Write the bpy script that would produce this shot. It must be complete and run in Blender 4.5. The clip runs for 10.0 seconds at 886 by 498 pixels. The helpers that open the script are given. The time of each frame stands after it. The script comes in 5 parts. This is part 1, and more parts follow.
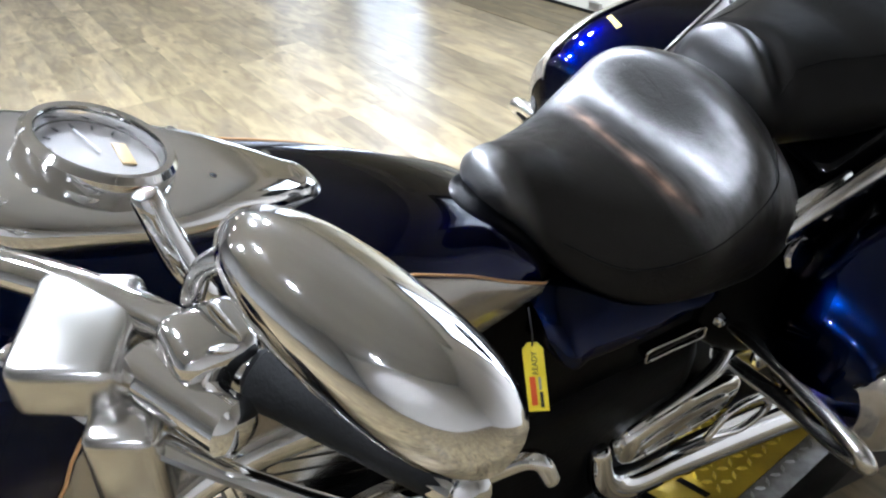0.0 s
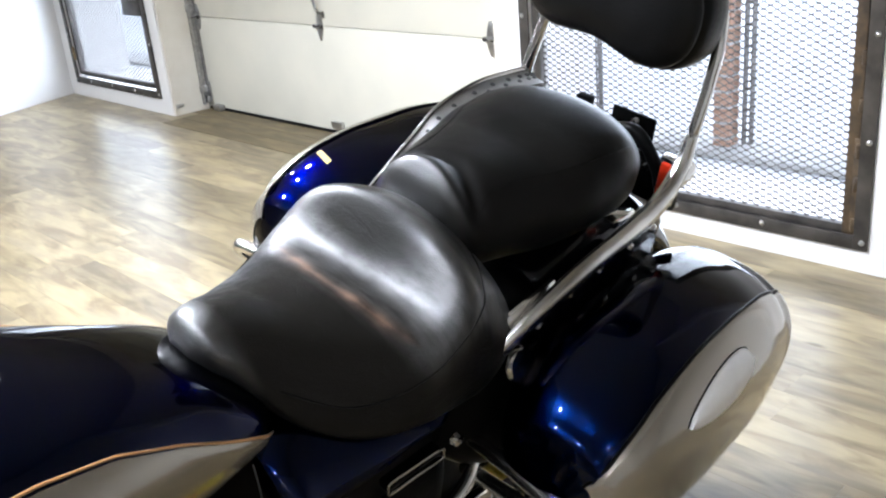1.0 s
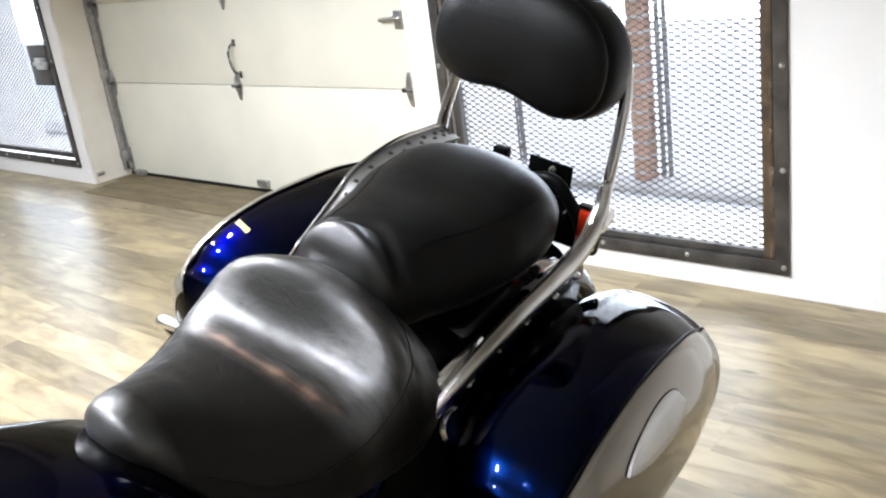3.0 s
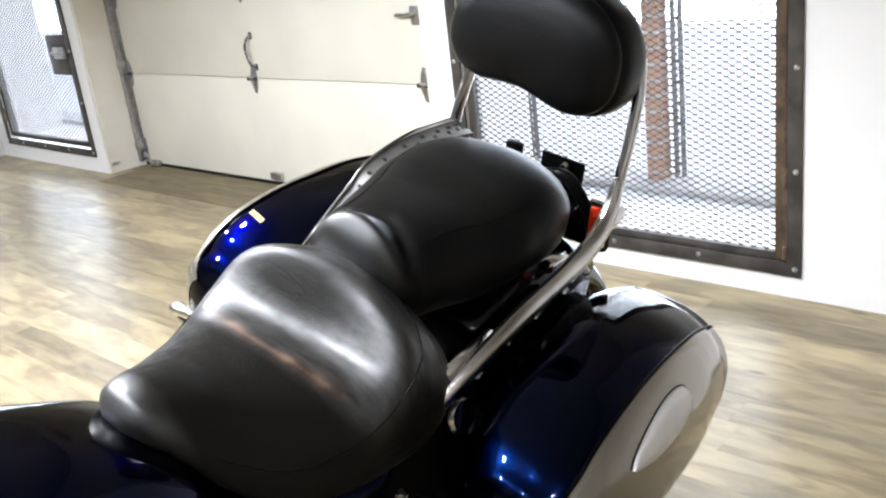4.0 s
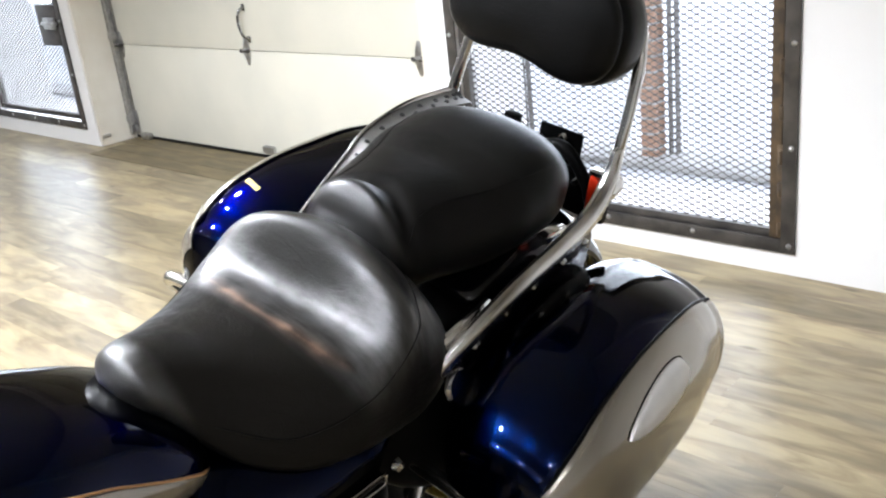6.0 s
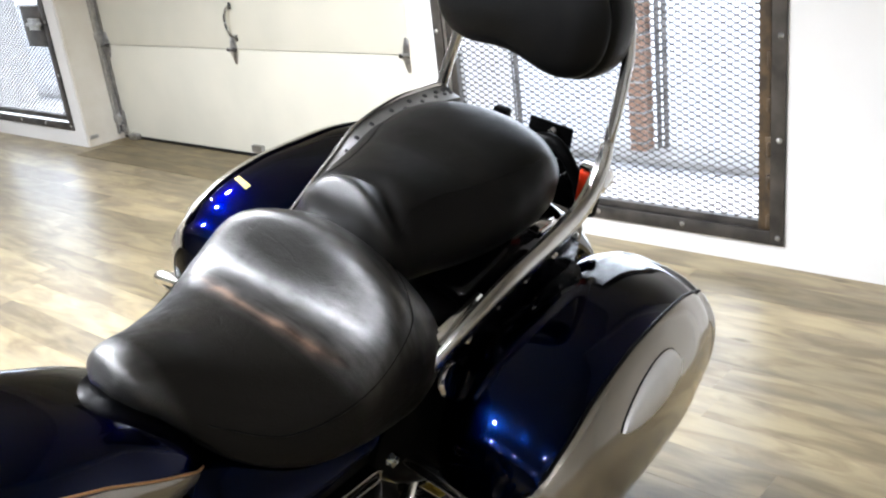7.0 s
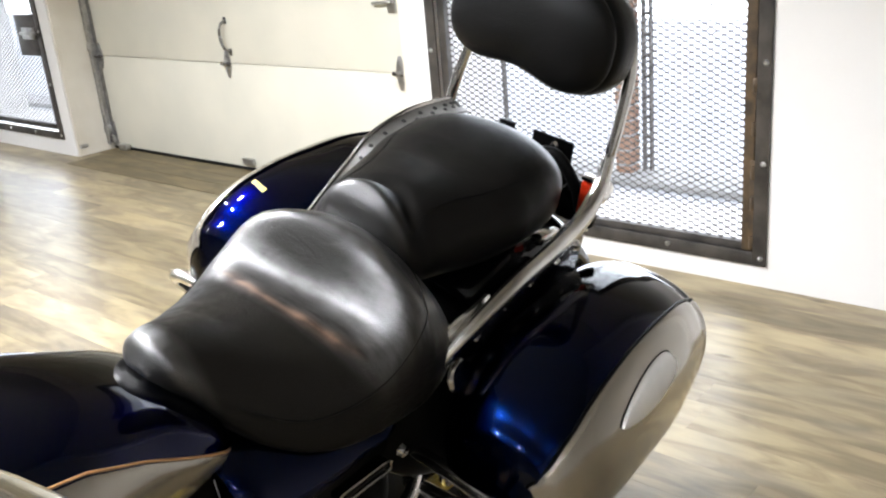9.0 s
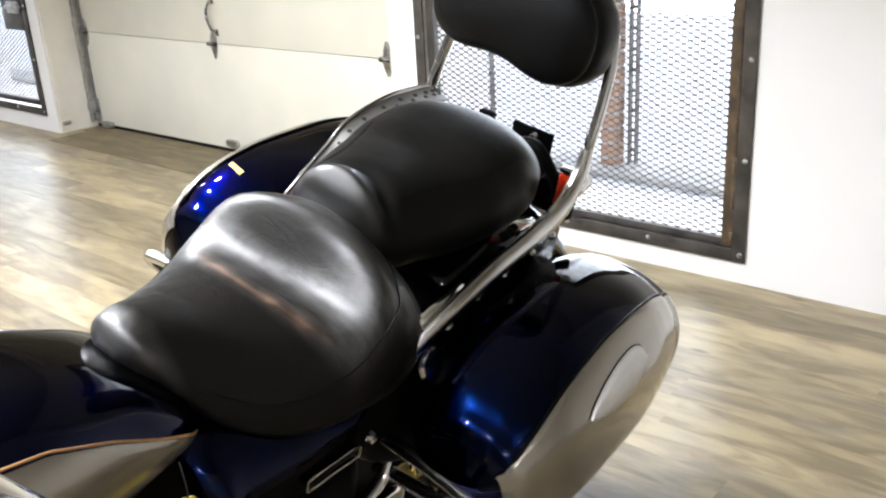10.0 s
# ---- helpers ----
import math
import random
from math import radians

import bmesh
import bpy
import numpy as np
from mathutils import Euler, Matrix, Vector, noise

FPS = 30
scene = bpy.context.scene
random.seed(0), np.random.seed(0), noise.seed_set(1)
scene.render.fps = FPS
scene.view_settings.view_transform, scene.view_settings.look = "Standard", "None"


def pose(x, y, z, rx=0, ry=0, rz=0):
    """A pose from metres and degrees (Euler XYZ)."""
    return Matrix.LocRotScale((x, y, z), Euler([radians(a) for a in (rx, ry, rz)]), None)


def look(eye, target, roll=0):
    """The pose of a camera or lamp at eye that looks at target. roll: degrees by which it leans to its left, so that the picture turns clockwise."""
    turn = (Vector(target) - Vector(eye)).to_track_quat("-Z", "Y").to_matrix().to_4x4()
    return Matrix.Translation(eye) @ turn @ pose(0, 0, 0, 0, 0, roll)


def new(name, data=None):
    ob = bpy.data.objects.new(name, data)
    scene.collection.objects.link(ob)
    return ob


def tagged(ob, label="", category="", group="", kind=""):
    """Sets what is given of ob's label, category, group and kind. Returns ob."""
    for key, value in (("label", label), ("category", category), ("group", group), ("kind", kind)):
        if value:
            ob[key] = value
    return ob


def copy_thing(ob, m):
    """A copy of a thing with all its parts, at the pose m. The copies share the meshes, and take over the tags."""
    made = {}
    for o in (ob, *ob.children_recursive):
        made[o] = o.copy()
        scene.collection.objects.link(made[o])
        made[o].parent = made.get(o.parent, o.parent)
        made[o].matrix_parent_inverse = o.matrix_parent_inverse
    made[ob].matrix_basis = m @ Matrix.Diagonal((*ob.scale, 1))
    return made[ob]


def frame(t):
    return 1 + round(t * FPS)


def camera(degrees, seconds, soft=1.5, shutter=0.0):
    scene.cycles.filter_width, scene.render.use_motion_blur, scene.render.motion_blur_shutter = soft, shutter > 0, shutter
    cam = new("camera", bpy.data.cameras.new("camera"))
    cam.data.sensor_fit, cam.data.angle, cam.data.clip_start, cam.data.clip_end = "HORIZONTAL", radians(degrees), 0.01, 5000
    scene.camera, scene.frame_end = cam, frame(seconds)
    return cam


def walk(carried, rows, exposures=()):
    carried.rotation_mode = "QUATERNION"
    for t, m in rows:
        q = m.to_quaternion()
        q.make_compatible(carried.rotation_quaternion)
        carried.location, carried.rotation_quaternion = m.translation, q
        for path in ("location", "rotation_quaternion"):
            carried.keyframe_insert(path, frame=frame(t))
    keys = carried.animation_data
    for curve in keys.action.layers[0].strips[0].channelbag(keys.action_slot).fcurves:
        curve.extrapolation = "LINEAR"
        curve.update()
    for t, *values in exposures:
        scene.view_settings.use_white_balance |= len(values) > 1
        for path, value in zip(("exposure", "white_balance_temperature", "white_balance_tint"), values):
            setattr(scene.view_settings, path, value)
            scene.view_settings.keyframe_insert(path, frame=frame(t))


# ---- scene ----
cam = camera(50.2, 10.0, 2.2)
PATH = [
    (0, (1.879, 0.436, 1.408), (0.290, 1.241, 0.498), -4.0),
    (0.2, (1.886, 0.453, 1.413), (0.327, 1.340, 0.530), -4.5),
    (0.5, (1.900, 0.480, 1.421), (0.402, 1.504, 0.580), -4.7),
    (0.6, (1.908, 0.491, 1.421), (0.421, 1.554, 0.609), -4.9),
    (1, (1.912, 0.516, 1.437), (0.526, 1.758, 0.705), -5.3),
    (1.5, (1.921, 0.533, 1.462), (0.593, 1.888, 0.830), -6.9),
    (1.7, (1.929, 0.539, 1.469), (0.608, 1.917, 0.869), -8.1),
    (2, (1.923, 0.542, 1.467), (0.619, 1.933, 0.859), -8.2),
    (2.5, (1.921, 0.543, 1.464), (0.625, 1.938, 0.851), -8.2),
    (3, (1.915, 0.542, 1.454), (0.610, 1.907, 0.796), -7.8),
    (4.5, (1.929, 0.525, 1.453), (0.605, 1.871, 0.792), -6.9),
    (5, (1.924, 0.523, 1.450), (0.603, 1.864, 0.775), -6.9),
    (5.5, (1.916, 0.527, 1.444), (0.605, 1.866, 0.749), -6.4),
    (7, (1.912, 0.525, 1.437), (0.628, 1.880, 0.721), -6.9),
    (7.5, (1.925, 0.517, 1.440), (0.644, 1.881, 0.735), -7.2),
    (8, (1.935, 0.505, 1.445), (0.652, 1.877, 0.760), -7.2),
    (8.5, (1.934, 0.484, 1.447), (0.668, 1.875, 0.768), -5.6),
    (9, (1.928, 0.434, 1.443), (0.670, 1.833, 0.763), -5.1),
    (9.5, (1.953, 0.411, 1.441), (0.848, 1.929, 0.752), -2.7),
    (9.7, (1.955, 0.407, 1.444), (0.878, 1.955, 0.777), -1.3),
    (10, (1.938, 0.445, 1.442), (0.710, 1.856, 0.736), -3.2),
]
walk(cam, [(t, look(eye, target, roll)) for t, eye, target, roll in PATH], [(0, 0.18, 5500, 10), (1, -0.02, 5700, 10), (2.5, -0.04, 5940, 10), (5, -0.09, 5910, 10), (7.5, -0.05, 5980, 10), (9.5, -0.06, 6160, 10), (10, -0.10, 6080, 10)])

# ---- world, sun, large lights ----
world = bpy.data.worlds.new("sky")
world.use_nodes = True
scene.world = world
wn = world.node_tree
sky = wn.nodes.new("ShaderNodeTexSky")
sky.sky_type, sky.sun_disc = "NISHITA", False
sky.sun_elevation, sky.sun_rotation = radians(38), radians(200)
wn.links.new(sky.outputs[0], wn.nodes["Background"].inputs[0])
wn.nodes["Background"].inputs[1].default_value = 0.15
sun = new("sun", bpy.data.lights.new("sun", "SUN"))
sun.data.energy, sun.data.angle, sun.data.color = 5.0, radians(0.6), (1, 0.95, 0.88)
sun.matrix_world = look((-3, 12, 9), (0, 5, 0))


def area(name, eye, target, sx, sy, watts, colour=(1, 1, 1)):
    ob = new(name, bpy.data.lights.new(name, "AREA"))
    ob.data.shape, ob.data.size, ob.data.size_y = "RECTANGLE", sx, sy
    ob.data.energy, ob.data.color = watts, colour
    ob.matrix_world = look(eye, target)
    return ob


# daylight through the two gated windows
area("window_daylight", (-0.15, 3.695, 1.2), (-0.15, 0, 1.2), 1.35, 2.1, 32, (0.88, 0.94, 1.0))
area("window_daylight", (-5.17, 3.695, 1.2), (-5.17, 0, 1.2), 1.25, 2.1, 66, (0.88, 0.94, 1.0))

# ---- materials ----


def mat(name, colour, rough=0.5, metal=0.0, **more):
    m = bpy.data.materials.new(name)
    m.use_nodes = True
    b = m.node_tree.nodes["Principled BSDF"]
    b.inputs["Base Color"].default_value = (*colour, 1)
    b.inputs["Roughness"].default_value, b.inputs["Metallic"].default_value = rough, metal
    for key, value in more.items():
        b.inputs[key.replace("_", " ")].default_value = value
    return m


def nodes(m):
    t = m.node_tree
    return t, t.nodes["Principled BSDF"], lambda kind: t.nodes.new("ShaderNode" + kind), t.links.new


def noisy(m, colour_a, colour_b, scale, bump=0.0, bump_scale=200, rough=None, coords="Object", stretch=(1, 1, 1), detail=6):
    """Colour and roughness vary with one noise, relief with a finer one."""
    t, b, n, link = nodes(m)
    tc, mp, nz, ramp = n("TexCoord"), n("Mapping"), n("TexNoise"), n("ValToRGB")
    mp.inputs["Scale"].default_value = stretch
    link(tc.outputs[coords], mp.inputs[0]), link(mp.outputs[0], nz.inputs[0])
    nz.inputs["Scale"].default_value, nz.inputs["Detail"].default_value = scale, detail
    ramp.color_ramp.elements[0].position, ramp.color_ramp.elements[1].position = 0.35, 0.68
    ramp.color_ramp.elements[0].color, ramp.color_ramp.elements[1].color = (*colour_a, 1), (*colour_b, 1)
    link(nz.outputs[0], ramp.inputs[0]), link(ramp.outputs[0], b.inputs["Base Color"])
    if rough:
        mr = n("MapRange")
        mr.inputs["To Min"].default_value, mr.inputs["To Max"].default_value = rough
        link(nz.outputs[0], mr.inputs[0]), link(mr.outputs[0], b.inputs["Roughness"])
    if bump:
        nb, bp = n("TexNoise"), n("Bump")
        nb.inputs["Scale"].default_value, nb.inputs["Detail"].default_value = bump_scale, 4
        bp.inputs["Strength"].default_value, bp.inputs["Distance"].default_value = bump, 0.002
        link(mp.outputs[0], nb.inputs[0]), link(nb.outputs[0], bp.inputs["Height"]), link(bp.outputs[0], b.inputs["Normal"])
    return m


satin = noisy(mat("satin_aluminium", (0.8, 0.79, 0.77), 0.35, 0.25), (0.74, 0.73, 0.71), (0.84, 0.83, 0.81), 14, 0.05, 200, (0.34, 0.46))
brushed = noisy(mat("brushed_plate", (0.24, 0.235, 0.225), 0.4, 0.6), (0.18, 0.175, 0.17), (0.28, 0.275, 0.265), 14, 0.05, 200, (0.34, 0.46))
grey_wall = noisy(mat("low_bounce_grey", (0.30, 0.30, 0.30), 0.75), (0.27, 0.27, 0.27), (0.33, 0.33, 0.33), 1.2, 0.25, 90)
white_wall = noisy(mat("painted_wall", (0.70, 0.69, 0.675), 0.75), (0.67, 0.66, 0.645), (0.72, 0.71, 0.695), 1.2, 0.25, 90)
ceiling_paint = noisy(mat("ceiling_paint", (0.42, 0.42, 0.42), 0.85), (0.39, 0.39, 0.39), (0.44, 0.44, 0.44), 0.8, 0.2, 60)
door_paint = noisy(mat("garage_door_paint", (0.64, 0.62, 0.53), 0.5), (0.61, 0.595, 0.51), (0.665, 0.64, 0.545), 2.5, 0.15, 40)
jamb_paint = noisy(mat("jamb_paint", (0.66, 0.62, 0.55), 0.6), (0.60, 0.56, 0.48), (0.70, 0.67, 0.60), 3, 0.2, 40)
zinc = noisy(mat("galvanised_steel", (0.5, 0.5, 0.5), 0.4, 1.0), (0.38, 0.38, 0.38), (0.58, 0.58, 0.57), 30, 0.1, 150, (0.3, 0.5))
dark_steel = noisy(mat("blackened_steel", (0.07, 0.065, 0.06), 0.5, 0.6), (0.045, 0.042, 0.04), (0.11, 0.10, 0.09), 8, 0.2, 120, (0.4, 0.6))
mesh_steel = noisy(mat("mesh_steel", (0.09, 0.085, 0.08), 0.55, 0.5), (0.06, 0.055, 0.05), (0.13, 0.12, 0.11), 12, 0.2, 200, (0.45, 0.65))
brass_hinge = noisy(mat("old_hinge", (0.25, 0.19, 0.10), 0.5, 0.8), (0.18, 0.13, 0.07), (0.32, 0.25, 0.14), 20, 0.2, 120)
rusty_steel = noisy(mat("rusty_steel", (0.12, 0.08, 0.045), 0.6, 0.3), (0.05, 0.036, 0.024), (0.115, 0.078, 0.042), 22, 0.3, 160, (0.5, 0.7))
old_chrome = noisy(mat("dulled_chrome", (0.35, 0.35, 0.35), 0.25, 1.0), (0.22, 0.22, 0.22), (0.45, 0.45, 0.44), 40, 0.1, 150, (0.18, 0.34))
rubber = noisy(mat("rubber", (0.006, 0.006, 0.006), 0.6, Specular_IOR_Level=0.12), (0.004, 0.004, 0.004), (0.009, 0.009, 0.009), 30, 0.3, 300)
chrome = noisy(mat("chrome", (0.78, 0.77, 0.75), 0.06, 1.0), (0.72, 0.71, 0.69), (0.80, 0.79, 0.78), 6, 0.0, 100, (0.04, 0.10))
polished = noisy(mat("polished_aluminium", (0.66, 0.64, 0.61), 0.2, 1.0), (0.58, 0.56, 0.53), (0.70, 0.69, 0.66), 14, 0.05, 200, (0.16, 0.28))
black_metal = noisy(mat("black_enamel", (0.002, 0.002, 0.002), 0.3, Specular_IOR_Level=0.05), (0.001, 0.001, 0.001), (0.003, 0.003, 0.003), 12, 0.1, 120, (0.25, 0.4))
gloss_black = mat("gloss_black", (0.002, 0.002, 0.003), 0.08, 0.0, Specular_IOR_Level=0.35)
engine_black = noisy(mat("engine_black", (0.004, 0.004, 0.004), 0.4, 0.0, Specular_IOR_Level=0.06), (0.003, 0.003, 0.003), (0.006, 0.006, 0.006), 20, 0.3, 150, (0.35, 0.55))
silver_paint = noisy(mat("silver_paint", (0.40, 0.36, 0.30), 0.26, 0.72, Coat_Weight=1.0, Coat_Roughness=0.04), (0.31, 0.28, 0.23), (0.35, 0.315, 0.265), 900, 0.0, 100)
orange_paint = mat("orange_pinstripe", (0.55, 0.30, 0.13), 0.3, 0.2, Coat_Weight=0.6)
sticker_yellow = noisy(mat("yellow_sticker", (0.45, 0.36, 0.11), 0.45, Specular_IOR_Level=0.2), (0.36, 0.28, 0.08), (0.52, 0.42, 0.14), 260)
tag_yellow = noisy(mat("yellow_tag", (0.85, 0.70, 0.03), 0.4), (0.80, 0.64, 0.02), (0.88, 0.74, 0.05), 40)
tag_black = mat("tag_ink_black", (0.02, 0.02, 0.02), 0.5)
tag_red = mat("tag_ink_red", (0.75, 0.10, 0.02), 0.5)
tag_grey = mat("tag_ink_grey", (0.3, 0.3, 0.32), 0.5)
red_lens = mat("red_lens", (0.52, 0.03, 0.008), 0.12, 0.0, Coat_Weight=0.5)
dial_face = noisy(mat("dial_face", (0.13, 0.12, 0.11), 0.4), (0.10, 0.095, 0.09), (0.15, 0.14, 0.13), 30)
dial_tan = mat("dial_display", (0.33, 0.24, 0.11), 0.35)
concrete = noisy(mat("concrete", (0.34, 0.34, 0.33), 0.9), (0.30, 0.30, 0.295), (0.42, 0.42, 0.415), 3, 0.5, 60)
snow = noisy(mat("trodden_snow", (0.50, 0.51, 0.53), 0.8), (0.46, 0.47, 0.49), (0.54, 0.55, 0.57), 1.5, 0.5, 25)
brick_red = noisy(mat("brick", (0.30, 0.18, 0.12), 0.85), (0.26, 0.15, 0.10), (0.36, 0.22, 0.155), 9, 0.5, 80)
pale_facade = noisy(mat("pale_facade", (0.75, 0.75, 0.74), 0.9), (0.70, 0.70, 0.69), (0.78, 0.78, 0.77), 0.6, 0.3, 20)
# raised treads take a lighter yellow than the plate under them
yellow_tread = noisy(mat("light_yellow_tread", (0.7, 0.52, 0.04), 0.35), (0.58, 0.42, 0.02), (0.78, 0.60, 0.06), 30, 0.2, 120, (0.25, 0.45))
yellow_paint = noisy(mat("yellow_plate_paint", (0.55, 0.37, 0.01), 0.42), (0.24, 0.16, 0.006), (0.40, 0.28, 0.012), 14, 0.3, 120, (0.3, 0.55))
tread_grey = noisy(mat("worn_tread_steel", (0.3, 0.29, 0.28), 0.45, 0.8), (0.2, 0.19, 0.18), (0.4, 0.39, 0.37), 25, 0.3, 120)

# deep blue metallic paint with clear coat
blue_paint = mat("blue_metallic_paint", (0.001, 0.006, 0.05), 0.25, 1.0, Coat_Weight=1.0, Coat_Roughness=0.008, Coat_IOR=1.26, Specular_Tint=(0.01, 0.03, 0.2, 1))
noisy(blue_paint, (0.0001, 0.0020, 0.0145), (0.0004, 0.0046, 0.035), 1400)

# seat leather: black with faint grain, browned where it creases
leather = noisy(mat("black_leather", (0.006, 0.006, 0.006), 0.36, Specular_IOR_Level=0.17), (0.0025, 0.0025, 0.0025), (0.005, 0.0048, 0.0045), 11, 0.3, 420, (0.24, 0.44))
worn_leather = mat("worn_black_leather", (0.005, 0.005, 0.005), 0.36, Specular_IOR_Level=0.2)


def wear_and_sheen(m, y0, half):
    """Black leather worn brown along the crease at y0 (in the seat's own metres), with painted sheen."""
    t, b, n, link = nodes(m)
    tc, sep, nz, nf = n("TexCoord"), n("SeparateXYZ"), n("TexNoise"), n("TexNoise")
    link(tc.outputs["Object"], sep.inputs[0])
    link(tc.outputs["Object"], nz.inputs[0]), link(tc.outputs["Object"], nf.inputs[0])
    nz.inputs["Scale"].default_value, nz.inputs["Detail"].default_value = 34, 8
    nf.inputs["Scale"].default_value, nf.inputs["Detail"].default_value = 420, 4

    def op(kind, a, c):
        k = n("Math")
        k.operation = kind
        for s, v in ((0, a), (1, c)):
            if isinstance(v, (int, float)):
                k.inputs[s].default_value = v
            else:
                link(v, k.inputs[s])
        return k.outputs[0]

    bow = op("MULTIPLY", op("POWER", op("ABSOLUTE", sep.outputs[0], 0), 2.0), 1.0)
    away = op("ABSOLUTE", op("SUBTRACT", op("SUBTRACT", sep.outputs[1], y0), bow), 0)
    near = op("SUBTRACT", op("SUBTRACT", 1.0, op("DIVIDE", away, half)), op("MULTIPLY", op("POWER", op("DIVIDE", op("ABSOLUTE", sep.outputs[0], 0), 0.155), 8.0), 1.0))
    mr = n("MapRange")
    mr.inputs["From Min"].default_value, mr.inputs["From Max"].default_value = 0.15, 1.25
    link(op("ADD", near, op("MULTIPLY", op("SUBTRACT", nz.outputs[0], 0.5), 1.4)), mr.inputs[0])
    ramp = n("ValToRGB")
    e = ramp.color_ramp.elements
    e[0].position, e[0].color = 0.0, (0.011, 0.010, 0.0085, 1)
    e[1].position, e[1].color = 1.0, (0.21, 0.125, 0.078, 1)
    mid = ramp.color_ramp.elements.new(0.45)
    mid.color = (0.034, 0.021, 0.015, 1)
    link(mr.outputs[0], ramp.inputs[0]), link(ramp.outputs[0], b.inputs["Base Color"])
    rr = n("MapRange")
    rr.inputs["To Min"].default_value, rr.inputs["To Max"].default_value = 0.32, 0.50
    rr.inputs["From Min"].default_value, rr.inputs["From Max"].default_value = 0.35, 0.65
    link(nz.outputs[0], rr.inputs[0]), link(rr.outputs[0], b.inputs["Roughness"])
    # painted sheen: more gloss in the bowl and on the nose, dimmed mid-bowl
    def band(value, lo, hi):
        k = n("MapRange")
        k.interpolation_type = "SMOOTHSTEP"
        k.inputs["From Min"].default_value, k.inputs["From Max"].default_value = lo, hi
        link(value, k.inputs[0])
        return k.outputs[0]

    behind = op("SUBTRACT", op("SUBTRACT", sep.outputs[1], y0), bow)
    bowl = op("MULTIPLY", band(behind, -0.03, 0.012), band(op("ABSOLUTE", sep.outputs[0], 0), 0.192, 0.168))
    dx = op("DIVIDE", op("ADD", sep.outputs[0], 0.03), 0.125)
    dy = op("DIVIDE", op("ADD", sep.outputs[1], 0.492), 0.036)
    dim_centre = band(op("ADD", op("MULTIPLY", dx, dx), op("MULTIPLY", dy, dy)), 0.1, 1.3)
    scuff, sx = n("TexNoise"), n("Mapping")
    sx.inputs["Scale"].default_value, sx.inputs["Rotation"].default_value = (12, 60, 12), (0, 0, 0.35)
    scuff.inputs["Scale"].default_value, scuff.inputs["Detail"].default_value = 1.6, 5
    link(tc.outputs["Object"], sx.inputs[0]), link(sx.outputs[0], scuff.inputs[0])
    bowl = op("MULTIPLY", op("MULTIPLY", bowl, op("ADD", op("MULTIPLY", dim_centre, 0.95), 0.05)), band(scuff.outputs[0], -0.05, 0.68))
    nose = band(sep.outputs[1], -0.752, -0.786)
    painted_sheen = op("MULTIPLY", op("MAXIMUM", bowl, nose), band(nz.outputs[0], -0.4, 0.75))
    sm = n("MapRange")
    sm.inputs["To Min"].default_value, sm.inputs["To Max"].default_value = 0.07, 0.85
    link(painted_sheen, sm.inputs[0]), link(sm.outputs[0], b.inputs["Specular IOR Level"])
    link(op("MULTIPLY", painted_sheen, 0.75), b.inputs["Coat Weight"])
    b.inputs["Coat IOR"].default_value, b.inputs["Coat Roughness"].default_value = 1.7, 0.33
    bp = n("Bump")
    bp.inputs["Strength"].default_value, bp.inputs["Distance"].default_value = 0.35, 0.002
    link(nf.outputs[0], bp.inputs["Height"]), link(bp.outputs[0], b.inputs["Normal"])


wear_and_sheen(worn_leather, -0.584, 0.019)

nose_leather = noisy(mat("sheen_nose_leather", (0.006, 0.006, 0.006), 0.34), (0.004, 0.0038, 0.0035), (0.008, 0.0074, 0.0066), 5, 0.3, 420, (0.28, 0.46))


def sheen_nose(m, crease, slant):
    """More gloss in front of the slanting crease, a painted sheen on the nose."""
    t, b, n, link = nodes(m)
    tc, sep, mr = n("TexCoord"), n("SeparateXYZ"), n("MapRange")
    side, ahead = n("Math"), n("Math")
    side.operation, ahead.operation = "ABSOLUTE", "MULTIPLY_ADD"
    ahead.inputs[1].default_value = slant
    link(tc.outputs["Object"], sep.inputs[0]), link(sep.outputs[0], side.inputs[0])
    link(side.outputs[0], ahead.inputs[0]), link(sep.outputs[1], ahead.inputs[2])
    mr.interpolation_type = "SMOOTHSTEP"
    mr.inputs["From Min"].default_value, mr.inputs["From Max"].default_value = crease - 0.006, crease - 0.040
    mr.inputs["To Min"].default_value, mr.inputs["To Max"].default_value = 0.10, 0.66
    link(ahead.outputs[0], mr.inputs[0]), link(mr.outputs[0], b.inputs["Specular IOR Level"])
    half = n("Math")
    half.operation = "MULTIPLY_ADD"
    half.inputs[1].default_value, half.inputs[2].default_value, half.use_clamp = 0.5, -0.05, True
    link(mr.outputs[0], half.inputs[0]), link(half.outputs[0], b.inputs["Coat Weight"])


sheen_nose(nose_leather, -0.346, 0.6)
nose_leather.node_tree.nodes["Principled BSDF"].inputs["Coat Roughness"].default_value = 0.3



def crease_leather(m, scale, strength):
    """Soft creases and stretch lines under the fine grain."""
    t, b, n, link = nodes(m)
    tc, mp, nz, bp = n("TexCoord"), n("Mapping"), n("TexNoise"), n("Bump")
    mp.inputs["Rotation"].default_value, mp.inputs["Scale"].default_value = (0.3, 0.2, 0.7), (1, 1, 2.2)
    nz.inputs["Scale"].default_value, nz.inputs["Detail"].default_value, nz.inputs["Distortion"].default_value = scale, 5, 1.4
    bp.inputs["Strength"].default_value, bp.inputs["Distance"].default_value = strength, 0.004
    link(tc.outputs["Object"], mp.inputs[0]), link(mp.outputs[0], nz.inputs[0]), link(nz.outputs[0], bp.inputs["Height"])
    fine = b.inputs["Normal"].links[0].from_node
    link(bp.outputs[0], fine.inputs["Normal"])


